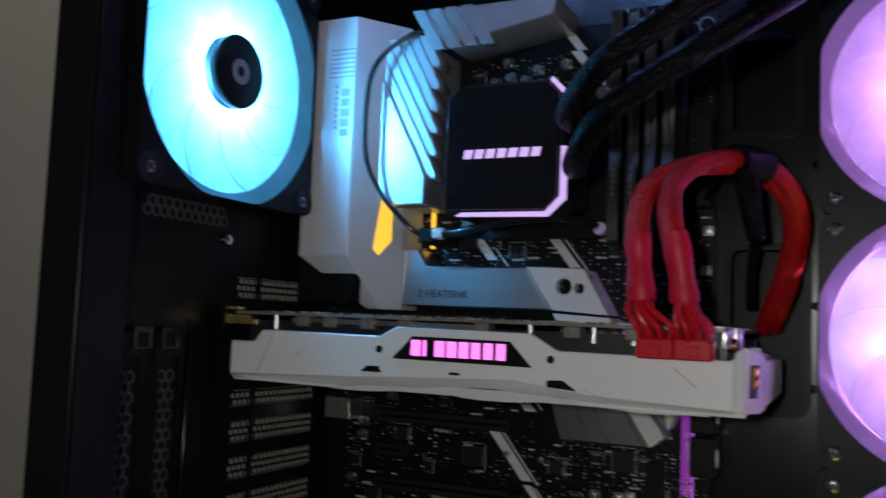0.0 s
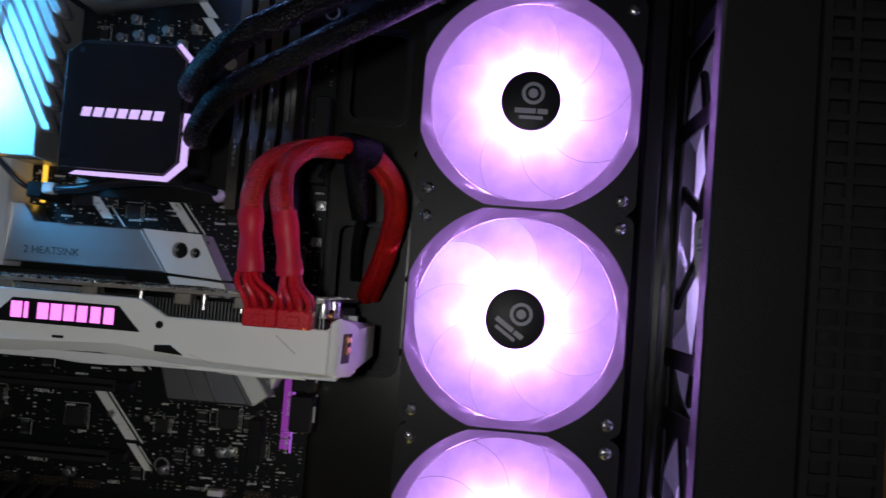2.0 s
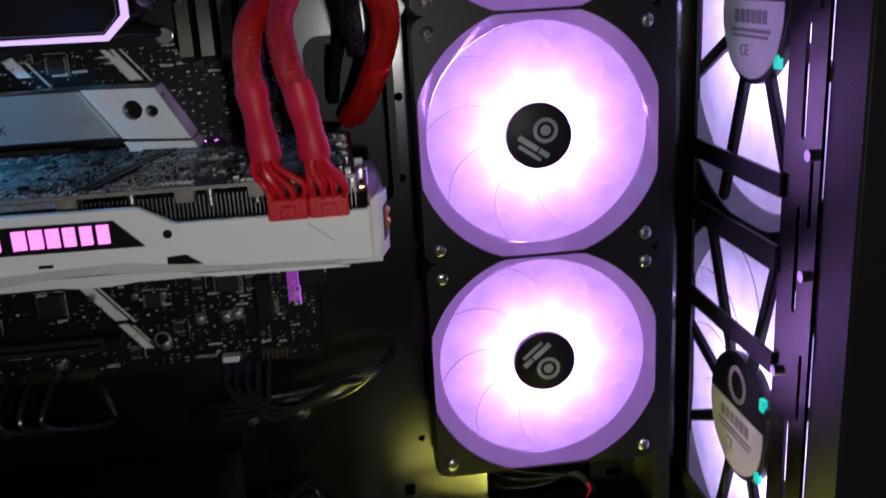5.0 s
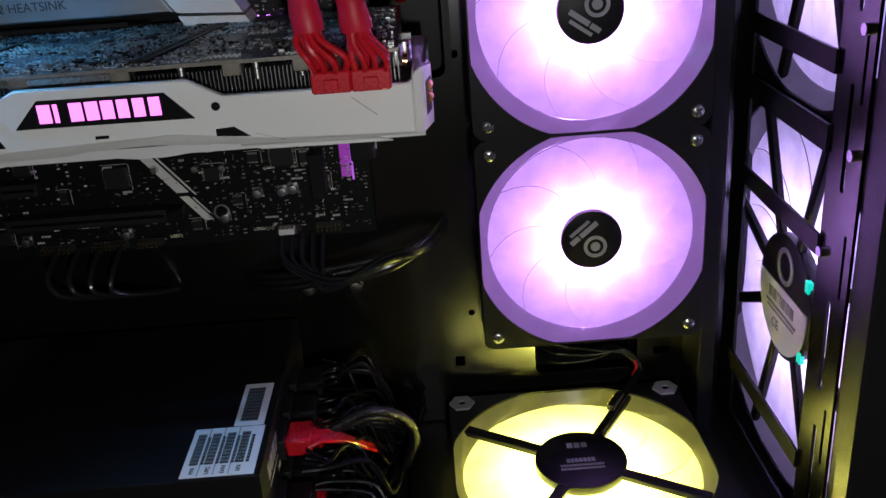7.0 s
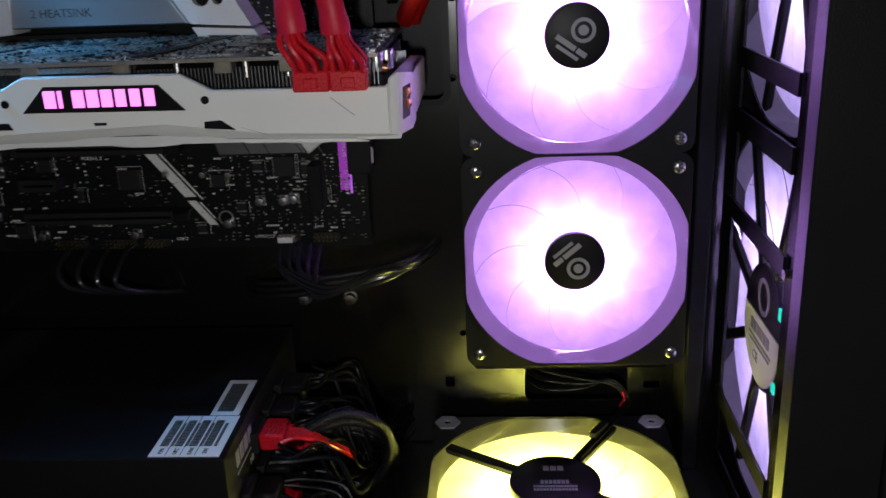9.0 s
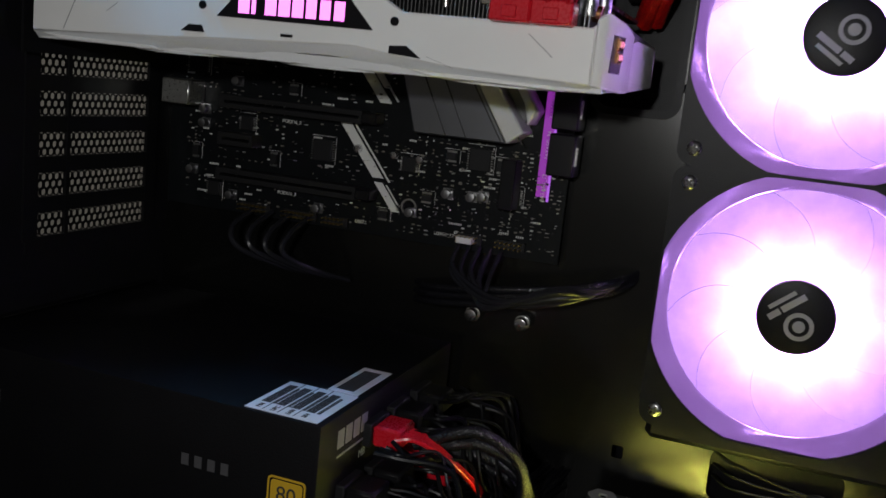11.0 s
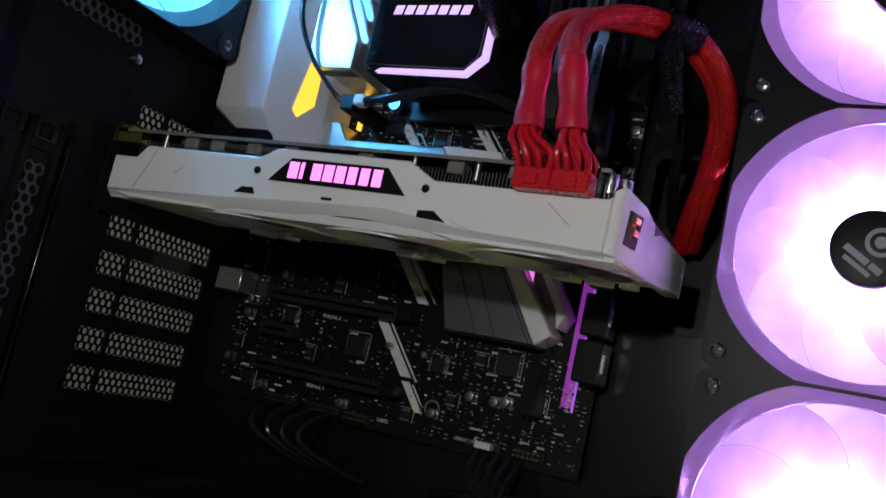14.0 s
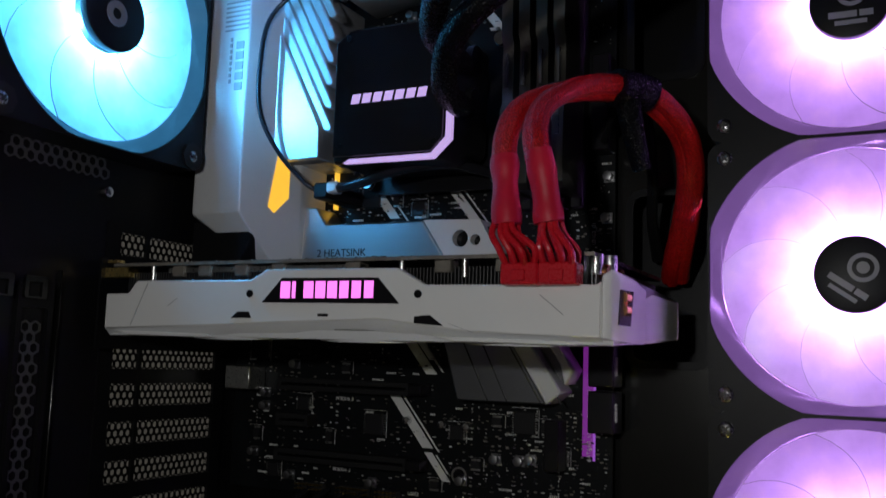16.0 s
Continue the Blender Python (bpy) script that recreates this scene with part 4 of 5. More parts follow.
# ---- graphics card ----
GY, GB = 0.377, 0.2685
card = thing("graphics_card", "long white graphics card with three fans and a glowing logo", "graphics card", (-0.165, 0.437, GB))
face = [(-0.298, 0.2895), (-0.283, 0.2895), (-0.2775, 0.2960), (-0.2055, 0.2955), (-0.1960, 0.3005), (-0.1255, 0.3000), (-0.1120, 0.2925), (-0.0360, 0.2920), (-0.0345, 0.2935),
        (-0.0345, 0.2710), (-0.0920, 0.2728), (-0.1340, 0.2775), (-0.1920, 0.2755), (-0.2260, 0.2738), (-0.298, 0.2715)]
part("side_plate", prism(face, "y", GY, GY + 0.004, 0.0006), M["white"], card, "white side plate")
# sculpted lower edge between the side plate and the fan side
low_edge = [(-0.298, 0.2715, 0.001, 0), (-0.272, 0.2723, 0.002, 0), (-0.226, 0.2738, 0.0005, 0.0006), (-0.192, 0.2755, 0.004, 0), (-0.181, 0.2759, 0.004, 0.0002), (-0.172, 0.2762, 0.001, 0.0030), (-0.158, 0.2766, 0.000, 0.0046), (-0.144, 0.2771, 0.000, 0.0048), (-0.134, 0.2775, 0.000, 0.0040), (-0.122, 0.2762, 0.001, 0.0022),
            (-0.112, 0.2752, 0.004, 0.0002), (-0.092, 0.2728, 0.0025, 0), (-0.066, 0.2719, 0.000, 0.0008), (-0.0345, 0.2710, 0.002, 0)]
le = bmesh.new()
ra = [le.verts.new((x, GY + 0.0006, z)) for x, z, d, up in low_edge]
rb = [le.verts.new((x, GY + 0.0014 + 0.5 * d, min(z - 0.0004, GB + 0.0024 + up))) for x, z, d, up in low_edge]
rc = [le.verts.new((x, GY + 0.0034 + d, GB - 0.0002 + up)) for x, z, d, up in low_edge]
rd = [le.verts.new((x, GY + 0.0046 + d, GB + 0.006 + up)) for x, z, d, up in low_edge]
for a, b in ((ra, rb), (rb, rc), (rc, rd)):
    for k in range(len(a) - 1):
        le.faces.new((a[k], a[k + 1], b[k + 1], b[k]))
part("lower_edge", le, M["shroud"], card, "faceted white lower edge")
FX, FY, FR = (-0.2240, -0.1465, -0.0705), 0.4193, 0.0370
fan_side = [(-0.296, 0.3808), (-0.0305, 0.3808), (-0.0305, 0.4620), (-0.296, 0.4620)]
TILT = Matrix.Translation((0, 0.3808, GB)) @ Matrix.Rotation(radians(4.2), 4, "X") @ Matrix.Translation((0, -0.3808, -GB))
side_bm = plate(fan_side, [circle(x, FY, FR, 48) for x in FX], "z", GB, GB + 0.004)
side_bm.transform(TILT)
part("fan_side", side_bm, M["shroud"], card, "white fan side with three round openings")
part("rear_side", box(-0.297, -0.0345, 0.4610, 0.4635, GB + 0.008, 0.297), M["shroud"], card)
for x in FX:
    f = part("fan_hub", cyl((x, FY, GB + 0.005), "z", 0.014, 0.010, 32, b=0.001), M["plastic"], card, "black fan hub")
    bl = rotor_blade(0.013, FR - 0.001, 2 * math.pi / 11 * 1.1, 0.4, 0, 0.007)
    bmesh.ops.rotate(bl, cent=(0, 0, 0), matrix=Matrix.Rotation(radians(90), 3, "X"), verts=bl.verts)
    bmesh.ops.translate(bl, vec=(x, FY, GB + 0.011), verts=bl.verts)
    me = bpy.data.meshes.new("fan_blade")
    bl.to_mesh(me)
    bl.free()
    me.materials.append(M["gloss"])
    smooth(me)
    for k in range(11):
        o = new("fan_blade", me)
        o.parent = f
        o.matrix_parent_inverse = Matrix.Translation((0.165, -0.437, -GB))
        o.matrix_basis = Matrix.Translation((x, FY, 0)) @ Matrix.Rotation(2 * math.pi * k / 11, 4, "Z") @ Matrix.Translation((-x, -FY, 0))
    ring_bm = plate([(u, min(max(v, 0.3812), 0.4616)) for u, v in circle(x, FY, FR + 0.0014, 48)], [circle(x, FY, FR - 0.0008, 48)], "z", GB - 0.0012, GB - 0.0001)
    ring_bm.transform(TILT)
    part("fan_ring", ring_bm, M["shroud"], card)
for x, w in ((-0.262, 0.010), (-0.243, 0.007), (-0.166, 0.010), (-0.150, 0.006), (-0.080, 0.009), (-0.064, 0.009), (-0.048, 0.005)):
    tab = prism([(x, 0.4500), (x + w, 0.4500), (x + w + 0.002, 0.4612), (x - 0.001, 0.4612)], "z", GB - 0.0030, GB + 0.001, 0.0004)
    tab.transform(TILT)
    part("trim_tab", tab, M["shroud"], card)
for x0, x1 in ((-0.292, -0.232), (-0.108, -0.050)):
    part("trim_blade", prism([(x0, GB + 0.0022), (x1, GB + 0.0012), (x1 + 0.006, GB - 0.0004), (x0 + 0.010, GB + 0.0002)], "y", GY + 0.0006, GY + 0.0030, 0.0003), M["white"], card, "pointed white trim blade")
# faceted end block with a window on the heat pipes
eb = bmesh.new()
plan = [(-0.0345, GY), (-0.0302, GY + 0.0012), (-0.0265, 0.397), (-0.0262, 0.414), (-0.0300, 0.4190), (-0.0272, 0.427), (-0.0265, 0.478), (-0.0345, 0.478)]
tops = (0.2955, 0.2985, 0.2960, 0.2930, 0.2890, 0.2925, 0.2925, 0.2925)
lo, hi = [eb.verts.new((x, y, 0.2705 if y < 0.39 else 0.2685 + (y - 0.39) * 0.06)) for x, y in plan], [eb.verts.new((x, y, z)) for (x, y), z in zip(plan, tops)]
for k in range(len(plan)):
    j = (k + 1) % len(plan)
    eb.faces.new((lo[k], lo[j], hi[j], hi[k]))
eb.faces.new(lo[::-1])
eb.faces.new(hi)
bmesh.ops.recalc_face_normals(eb, faces=eb.faces)
part("end_block", bevelled(eb, 0.0008, 1), M["white"], card, "faceted white end block")
w = prism([(-0.0140, 0.2765), (-0.0035, 0.2765), (-0.0010, 0.2905), (-0.0125, 0.2905)], "y", -0.0004, 0.0006)
ang = math.atan2(0.0185, 0.0037)
bmesh.ops.rotate(w, cent=(0, 0, 0), matrix=Matrix.Rotation(ang, 3, "Z"), verts=w.verts)
bmesh.ops.translate(w, vec=(-0.0267, 0.3965, 0), verts=w.verts)
part("window", w, M["rubber"], card, "dark window in the end block")
for z in (0.2825, 0.2875):
    pp = cyl((0, 0, 0), "x", 0.0025, 0.004, 16)
    bmesh.ops.rotate(pp, cent=(0, 0, 0), matrix=Matrix.Rotation(ang, 3, "Z"), verts=pp.verts)
    bmesh.ops.translate(pp, vec=(-0.0289, 0.3870, z), verts=pp.verts)
    part("heat_pipe", pp, M["copper"], card, "copper heat pipe")
for y in (0.392, 0.402, 0.412):
    part("heat_pipe", tube([(-0.044, y, 0.2985), (-0.040, y, 0.2986), (-0.036, y, 0.2980)], 0.0034, 14), M["copper"], card, "copper heat pipe")
# dark gaps, screws and logo on the side plate
for pts in ([(-0.2155, 0.2775), (-0.2035, 0.2775), (-0.2050, 0.2805), (-0.2115, 0.2805)], [(-0.1165, 0.2760), (-0.1025, 0.2750), (-0.1090, 0.2795), (-0.1165, 0.2790)], [(-0.1660, 0.2785), (-0.1605, 0.2785), (-0.1605, 0.2798), (-0.1660, 0.2798)]):
    part("vent_gap", prism(pts, "y", GY - 0.0004, GY + 0.001), M["gloss"], card, "dark vent gap")
for x, z in ((-0.2050, 0.2890), (-0.1150, 0.2885)):
    part("screw", joined(cyl((x, GY, z), "y", 0.0018, -0.0006, 16), cyl((x, GY - 0.0006, z), "y", 0.0008, -0.0003, 6)), M["steel"], card)
part("logo_panel", prism([(-0.1975, 0.2848), (-0.1240, 0.2843), (-0.1350, 0.2958), (-0.1865, 0.2962)], "y", GY - 0.0006, GY + 0.001), M["gloss"], card, "black slanted logo panel")
logo = None
for k in range(8):
    x = -0.1868 + 0.00645 * k
    z0 = 0.2868
    n = (0.0052, 0.0018, 0.0052, 0.0052, 0.0050, 0.0046, 0.0046, 0.0046)[k]
    q = box(x, x + n, GY - 0.0009, GY - 0.0005, z0, z0 + 0.0076)
    logo = q if logo is None else joined(logo, q)
part("logo_mark", logo, M["logo"], card, "row of glowing magenta blocks")
for x0, z0, x1, z1 in ((-0.2800, 0.2735, -0.2700, 0.2945), (-0.2560, 0.2830, -0.2500, 0.2870), (-0.1005, 0.2760, -0.0890, 0.2725), (-0.060, 0.2880, -0.050, 0.2800)):
    part("seam", prism([(x0, z0), (x0 + 0.0005, z0), (x1 + 0.0005, z1), (x1, z1)], "y", GY - 0.0001, GY + 0.0005), M["pad"], card)
# circuit board, fins and small parts
part("circuit_board", box(-0.300, -0.0390, 0.3830, 0.4940, 0.3040, 0.3056), M["gpupcb"], card, "dark circuit board facing up")
part("board_edge", box(-0.300, -0.0390, 0.3824, 0.3830, 0.3040, 0.3056), M["smd"], card)
fins = bmesh.new()
for k in range(150):
    x = -0.2930 + 0.0017 * k
    bmesh.ops.create_cube(fins, size=1, matrix=Matrix.LocRotScale((x, 0.436, 0.2900), None, (0.0005, 0.098, 0.022)))
part("fin_stack", fins, M["fin"], card, "aluminium fin stack", kind="stuff")
part("stiffener", box(-0.265, -0.150, 0.3860, 0.3900, 0.3005, 0.3030), M["solder"], card)
for x in (-0.262, -0.245, -0.222, -0.200, -0.158, -0.112, -0.083):
    part("coil", box(x, x + 0.008, 0.3850, 0.3935, 0.2985, 0.3040, 0.0005), M["smd"], card)
for x in (-0.276, -0.129, -0.098, -0.0795):
    part("post", cyl((x, 0.3870, 0.2965), "z", 0.0016, 0.0090, 14), M["solder"], card)
sp = {"solder": bmesh.new(), "smd": bmesh.new(), "print": bmesh.new(), "chip": bmesh.new()}
for i in range(5200):
    x, y = rnd.uniform(-0.297, -0.042), rnd.uniform(0.3850, 0.4900)
    gx = math.floor((x + 0.3) / 0.03)
    if (gx * 7 + math.floor((y - 0.38) / 0.022) * 3) % 6 == 0:
        continue
    if rnd.random() < 0.65:
        x = round(x / 0.003) * 0.003
    key = rnd.choice(("solder", "print", "smd", "print", "chip"))
    w, d = rnd.choice(((0.0014, 0.0007), (0.0007, 0.0014), (0.0024, 0.0006), (0.0008, 0.0008)))
    t = 0.0002 if key == "print" else rnd.uniform(0.0004, 0.001)
    bmesh.ops.create_cube(sp[key], size=1, matrix=Matrix.LocRotScale((x, y, 0.3056 + t / 2), None, (w, d, t)))
for i in range(70):
    x0, y0, nx, ny = rnd.uniform(-0.292, -0.060), rnd.uniform(0.386, 0.478), rnd.randint(3, 8), rnd.randint(2, 5)
    key, w = rnd.choice((("solder", 0.0008), ("print", 0.0009), ("solder", 0.0012))), 0
    for a in range(nx):
        for b in range(ny):
            bmesh.ops.create_cube(sp[key[0]], size=1, matrix=Matrix.LocRotScale((x0 + 0.0021 * a + 0.0006 * b, y0 + 0.0026 * b, 0.3059), None, (key[1], key[1] * 1.4, 0.0007)))
for i in range(16):
    x, y, w, d = rnd.uniform(-0.285, -0.075), rnd.uniform(0.390, 0.480), rnd.uniform(0.003, 0.007), rnd.uniform(0.003, 0.006)
    part("chip", box(x - w / 2, x + w / 2, y - d / 2, y + d / 2, 0.3056, 0.3068, 0.0002), M["chip"], card)
for key, bm in sp.items():
    part("small_components", bm, M[key], card, kind="stuff")
for x in (-0.150, -0.146, -0.2400):
    part("connector_strip", prism([(x, 0.390), (x + 0.003, 0.390), (x + 0.022, 0.470), (x + 0.019, 0.470)], "z", 0.3056, 0.3068), M["chip"], card)
part("bracket", plate([(0.3800, 0.2610), (0.4930, 0.2610), (0.4930, 0.3090), (0.3800, 0.3090)], [rrect(0.390, 0.470, 0.276, 0.282, 0.002)], "x", -0.3075, -0.3060), M["steel"], card, "steel mounting bracket")
part("port_shell", box(-0.306, -0.290, 0.383, 0.3900, 0.2985, 0.3035), M["gold"], card, "gold port shell")
part("port_shell", box(-0.306, -0.299, 0.384, 0.389, 0.3062, 0.3078), M["gold"], card)
for x in (-0.0665, -0.0502):
    part("power_socket", box(x - 0.0078, x + 0.0078, 0.3800, 0.3950, 0.2925, 0.3040), M["plastic"], card)
for k, x in enumerate((-0.0405, -0.0368)):
    part("capacitor", cyl((x, 0.390 + 0.007 * k, 0.297), "z", 0.0030, 0.0085, 16, b=0.0004), M["solder"], card)

# ---- red power cables ----
RUNS = ((-0.0665, -0.0728, -0.0762, ((0.0000, 0.3760, 0.3440), (-0.0004, 0.3790, 0.3555), (0.0028, 0.3865, 0.3685), (0.0142, 0.4050, 0.3795), (0.0322, 0.4240, 0.3832), (0.0452, 0.4380, 0.3805), (0.0545, 0.4560, 0.3690), (0.0555, 0.4700, 0.3530), (0.0490, 0.4880, 0.3330), (0.0412, 0.5040, 0.3165), (0.0362, 0.5200, 0.3080))),
        (-0.0505, -0.0540, -0.0585, ((0.0000, 0.3690, 0.3410), (-0.0036, 0.3745, 0.3550), (-0.0048, 0.3860, 0.3680), (0.0015, 0.4020, 0.3795), (0.0140, 0.4170, 0.3850), (0.0300, 0.4320, 0.3830), (0.0400, 0.4500, 0.3715), (0.0415, 0.4660, 0.3560), (0.0355, 0.4850, 0.3350), (0.0285, 0.5030, 0.3185), (0.0235, 0.5200, 0.3090))))
for i, (xa, xb, xc, run) in enumerate(RUNS):
    cable = thing("power_cable", ("red sleeved power cable plugged into the graphics card", "second red sleeved power cable beside the first")[i], "cable", (xa, 0.38, 0.30), "red power cables")
    plug = part("plug", box(xa - 0.0080, xa + 0.0080, 0.3700, 0.3800, 0.2915, 0.3005, 0.0008), M["redwire"], cable, "red plastic plug")
    part("plug_latch", box(xa - 0.003, xa + 0.003, 0.3690, 0.3702, 0.2930, 0.2975, 0.0004), M["redwire"], plug)
    ys = run[0][1] - 0.3720
    for r in range(2):
        for k in range(4):
            xs = xa + (k - 1.5) * 0.0038
            j = [rnd.uniform(-0.0012, 0.0012) for _ in range(6)]
            part("wire", tube([(xs, 0.3725 + 0.005 * r, 0.2985), (xs + (k - 1.5) * 0.0007 + j[0], 0.3675 + 0.008 * r + j[1], 0.3050 + j[2]), (xb + (k - 1.5) * 0.0028 + j[3], 0.3690 + 0.0075 * r + j[4], 0.3130 + j[5]), (xb + (k - 1.5) * 0.0017, 0.3710 + 0.004 * r + 0.4 * ys, 0.3215)], 0.0014, 8, 5), M["redwire"], cable)
    part("heatshrink", tube([(xb, 0.3715 + 0.3 * ys, 0.3160), (xb - 0.0012, 0.3715 + 0.5 * ys, 0.3260), (0.5 * (xb + xc) - 0.0006, 0.3718 + 0.8 * ys, 0.3360), (xc, run[0][1], 0.3455)], lambda u: 0.0060 + 0.0004 * math.sin(9 * u + i) - 0.0003 * u, 16, 8, 0.85, 0.09), M["redshrink"], cable, "smooth red heatshrink")
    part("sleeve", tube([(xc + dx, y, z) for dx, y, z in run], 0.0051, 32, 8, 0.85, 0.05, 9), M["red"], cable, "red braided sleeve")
strap = thing("cable_strap", "black fabric strap round the red cables", "strap", (-0.036, 0.43, 0.388))
part("band", tube([(-0.0425, 0.4205, 0.3842), (-0.0370, 0.4275, 0.3845), (-0.0310, 0.4345, 0.3832)], 0.0104, 20, 6, 0.80), M["blacksleeve"], strap)
part("tail", tube([(-0.0375, 0.4250, 0.3860), (-0.0365, 0.4230, 0.3740), (-0.0350, 0.4270, 0.3610), (-0.0335, 0.4340, 0.3490)], lambda u: 0.0062 - 0.0018 * u, 16, 8, 0.5), M["blacksleeve"], strap, "loose hanging end")
hang = thing("board_power_cable", "black cable bundle hanging behind the red cables", "cable", (-0.04, 0.47, 0.36))
for k in range(2):
    part("wire", tube([(-0.066 + 0.001 * k, 0.482, 0.376 + 0.008 * k), (-0.055, 0.468 + 0.002 * k, 0.388 + 0.004 * k), (-0.042 + 0.002 * k, 0.466 + 0.001 * k, 0.384), (-0.041 + 0.002 * k, 0.480, 0.356), (-0.045 + 0.002 * k, 0.496, 0.336), (-0.048 + 0.003 * k, 0.520, 0.318)], 0.0018, 8, 6), M["plastic"], hang)

# ---- pump block and tubes ----
pump = thing("pump_block", "square black cooler pump with a glowing edge and logo", "cooler pump", (-0.164, 0.46, 0.399))
sq = [(-0.2000, 0.3630), (-0.1390, 0.3625), (-0.1305, 0.3710), (-0.1300, 0.4270), (-0.1385, 0.4360), (-0.1910, 0.4360), (-0.2000, 0.4290)]
part("body", prism(sq, "y", 0.4330, 0.478, 0.0012), M["plastic"], pump, "black pump body")
part("face_plate", prism([(-0.1985, 0.3655), (-0.1400, 0.3650), (-0.1335, 0.3718), (-0.1330, 0.4265), (-0.1395, 0.4340), (-0.1905, 0.4340), (-0.1985, 0.4280)], "y", 0.4300, 0.4333, 0.0005), M["gloss"], pump, "glossy black face plate")
part("light_edge", prism([(-0.1920, 0.3622), (-0.1390, 0.3615), (-0.1292, 0.3707), (-0.1290, 0.3985), (-0.1318, 0.3985), (-0.1320, 0.3720), (-0.1400, 0.3640), (-0.1885, 0.3641)], "y", 0.4310, 0.4345), M["pump"], pump, "glowing light edge")
part("light_edge", prism([(-0.1316, 0.4110), (-0.1290, 0.4110), (-0.1292, 0.4278), (-0.1375, 0.4364), (-0.1388, 0.4346), (-0.1318, 0.4270)], "y", 0.4310, 0.4345), M["pump"], pump, "glowing light edge")
mk, zc = None, 0.3935
for k in range(7):
    x = -0.1880 + 0.0066 * k
    q = prism([(x, zc), (x + 0.0050, zc), (x + 0.0061, zc + 0.0050), (x + 0.0011, zc + 0.0050)], "y", 0.4297, 0.4301)
    mk = q if mk is None else joined(mk, q)
part("logo_mark", mk, M["pump"], pump, "row of glowing plain blocks")
for x, z in ((-0.1945, 0.3715), (-0.1375, 0.3695), (-0.1905, 0.4295), (-0.1385, 0.4290)):
    part("screw", cyl((x, 0.4300, z), "y", 0.0016, -0.0006, 14), M["steel"], pump)
for x, z in ((-0.206, 0.362), (-0.124, 0.360), (-0.206, 0.440), (-0.124, 0.438)):
    part("mount_post", joined(cyl((x, BY, z), "y", 0.0050, -0.016, 18, 0.0042, 0.0006), cyl((x, BY - 0.016, z), "y", 0.0038, -0.003, 14)), M["chrome"], pump, "sprung mounting screw")
part("mount_ring", plate(rrect(-0.212, -0.118, 0.355, 0.445, 0.012), [rrect(-0.198, -0.132, 0.369, 0.431, 0.008)], "y", 0.484, 0.487), M["plastic"], pump)
cool = thing("coolant_tubes", "two black sleeved coolant tubes running up to the radiator", "tube", (-0.11, 0.44, 0.40))
for pts in ([(-0.134, 0.455, 0.416), (-0.122, 0.420, 0.408), (-0.106, 0.365, 0.400), (-0.080, 0.330, 0.410), (-0.050, 0.328, 0.427), (-0.010, 0.350, 0.455), (0.025, 0.40, 0.495), (0.045, 0.46, 0.53), (0.050, 0.485, 0.515)],
            [(-0.134, 0.455, 0.394), (-0.120, 0.42, 0.384), (-0.105, 0.375, 0.380), (-0.084, 0.348, 0.394), (-0.045, 0.343, 0.416), (-0.008, 0.360, 0.443), (0.03, 0.41, 0.485), (0.065, 0.46, 0.525), (0.070, 0.485, 0.515)]):
    part("tube", tube(pts, 0.0058, 16, 10), M["blacksleeve"], cool, "ribbed black tube")
for z in (0.418, 0.395):
    part("fitting", cyl((-0.136, 0.455, z), "x", 0.0080, 0.010, 20, b=0.001), M["plastic"], cool)
lead = thing("pump_lead", "black pump lead with a white plug", "cable", (-0.19, 0.47, 0.355))
part("wire", tube([(-0.2150, 0.4600, 0.3555), (-0.2000, 0.4560, 0.3560), (-0.1750, 0.4540, 0.3610), (-0.1500, 0.4560, 0.3640), (-0.1350, 0.4700, 0.3640), (-0.120, 0.488, 0.3600)], 0.0029, 12), M["blackwire"], lead)
part("plug", box(-0.2195, -0.2120, 0.4560, 0.4640, 0.3525, 0.3590, 0.0012), M["print"], lead, "white plug")
part("socket", box(-0.2290, -0.2195, 0.4580, 0.4965, 0.3500, 0.3590, 0.0008), M["plastic"], lead)
led_lead = thing("fan_lead", "thin black fan lead running down the heatsink", "cable", (-0.25, 0.45, 0.40))
part("wire", tube([(-0.215, 0.462, 0.480), (-0.235, 0.452, 0.476), (-0.2560, 0.4460, 0.458), (-0.2600, 0.4430, 0.430), (-0.2590, 0.4440, 0.400), (-0.2500, 0.4500, 0.378), (-0.2350, 0.4560, 0.360), (-0.2260, 0.4620, 0.3535)], 0.0014, 10), M["blackwire"], led_lead)

# ---- power supply ----
PX, PF, PB, PT = -0.116, 0.344, 0.494, 0.129
psu = thing("power_supply", "black power supply with white labels and a gold badge", "power supply", (-0.21, 0.42, ZB))
part("body", box(-0.314, PX, PF, PB, ZB, PT, 0.0012, 2), M["psu"], psu, "black steel housing")
part("label", box(-0.1525, PX - 0.003, PF + 0.002, 0.3835, PT, PT + 0.0003), M["label"], psu, "white printed label")
part("label", box(-0.1345, PX - 0.004, 0.3845, 0.4220, PT, PT + 0.0003), M["label"], psu, "white bar-code label")
part("bar_code", joined(*[box(-0.1500 + 0.0070 * c, -0.1460 + 0.0070 * c, 0.3550 + 0.0009 * k, 0.3554 + 0.0009 * k + 0.0003 * (k % 3 == 0), PT + 0.0002, PT + 0.0005) for c in range(4) for k in range(27)]), M["ink"], psu)
part("bar_code", joined(*[box(-0.1320, -0.1235, 0.3880 + 0.0010 * k, 0.3885 + 0.0010 * k + 0.0003 * (k % 3 == 1), PT + 0.0002, PT + 0.0005) for k in range(30)]), M["ink"], psu)
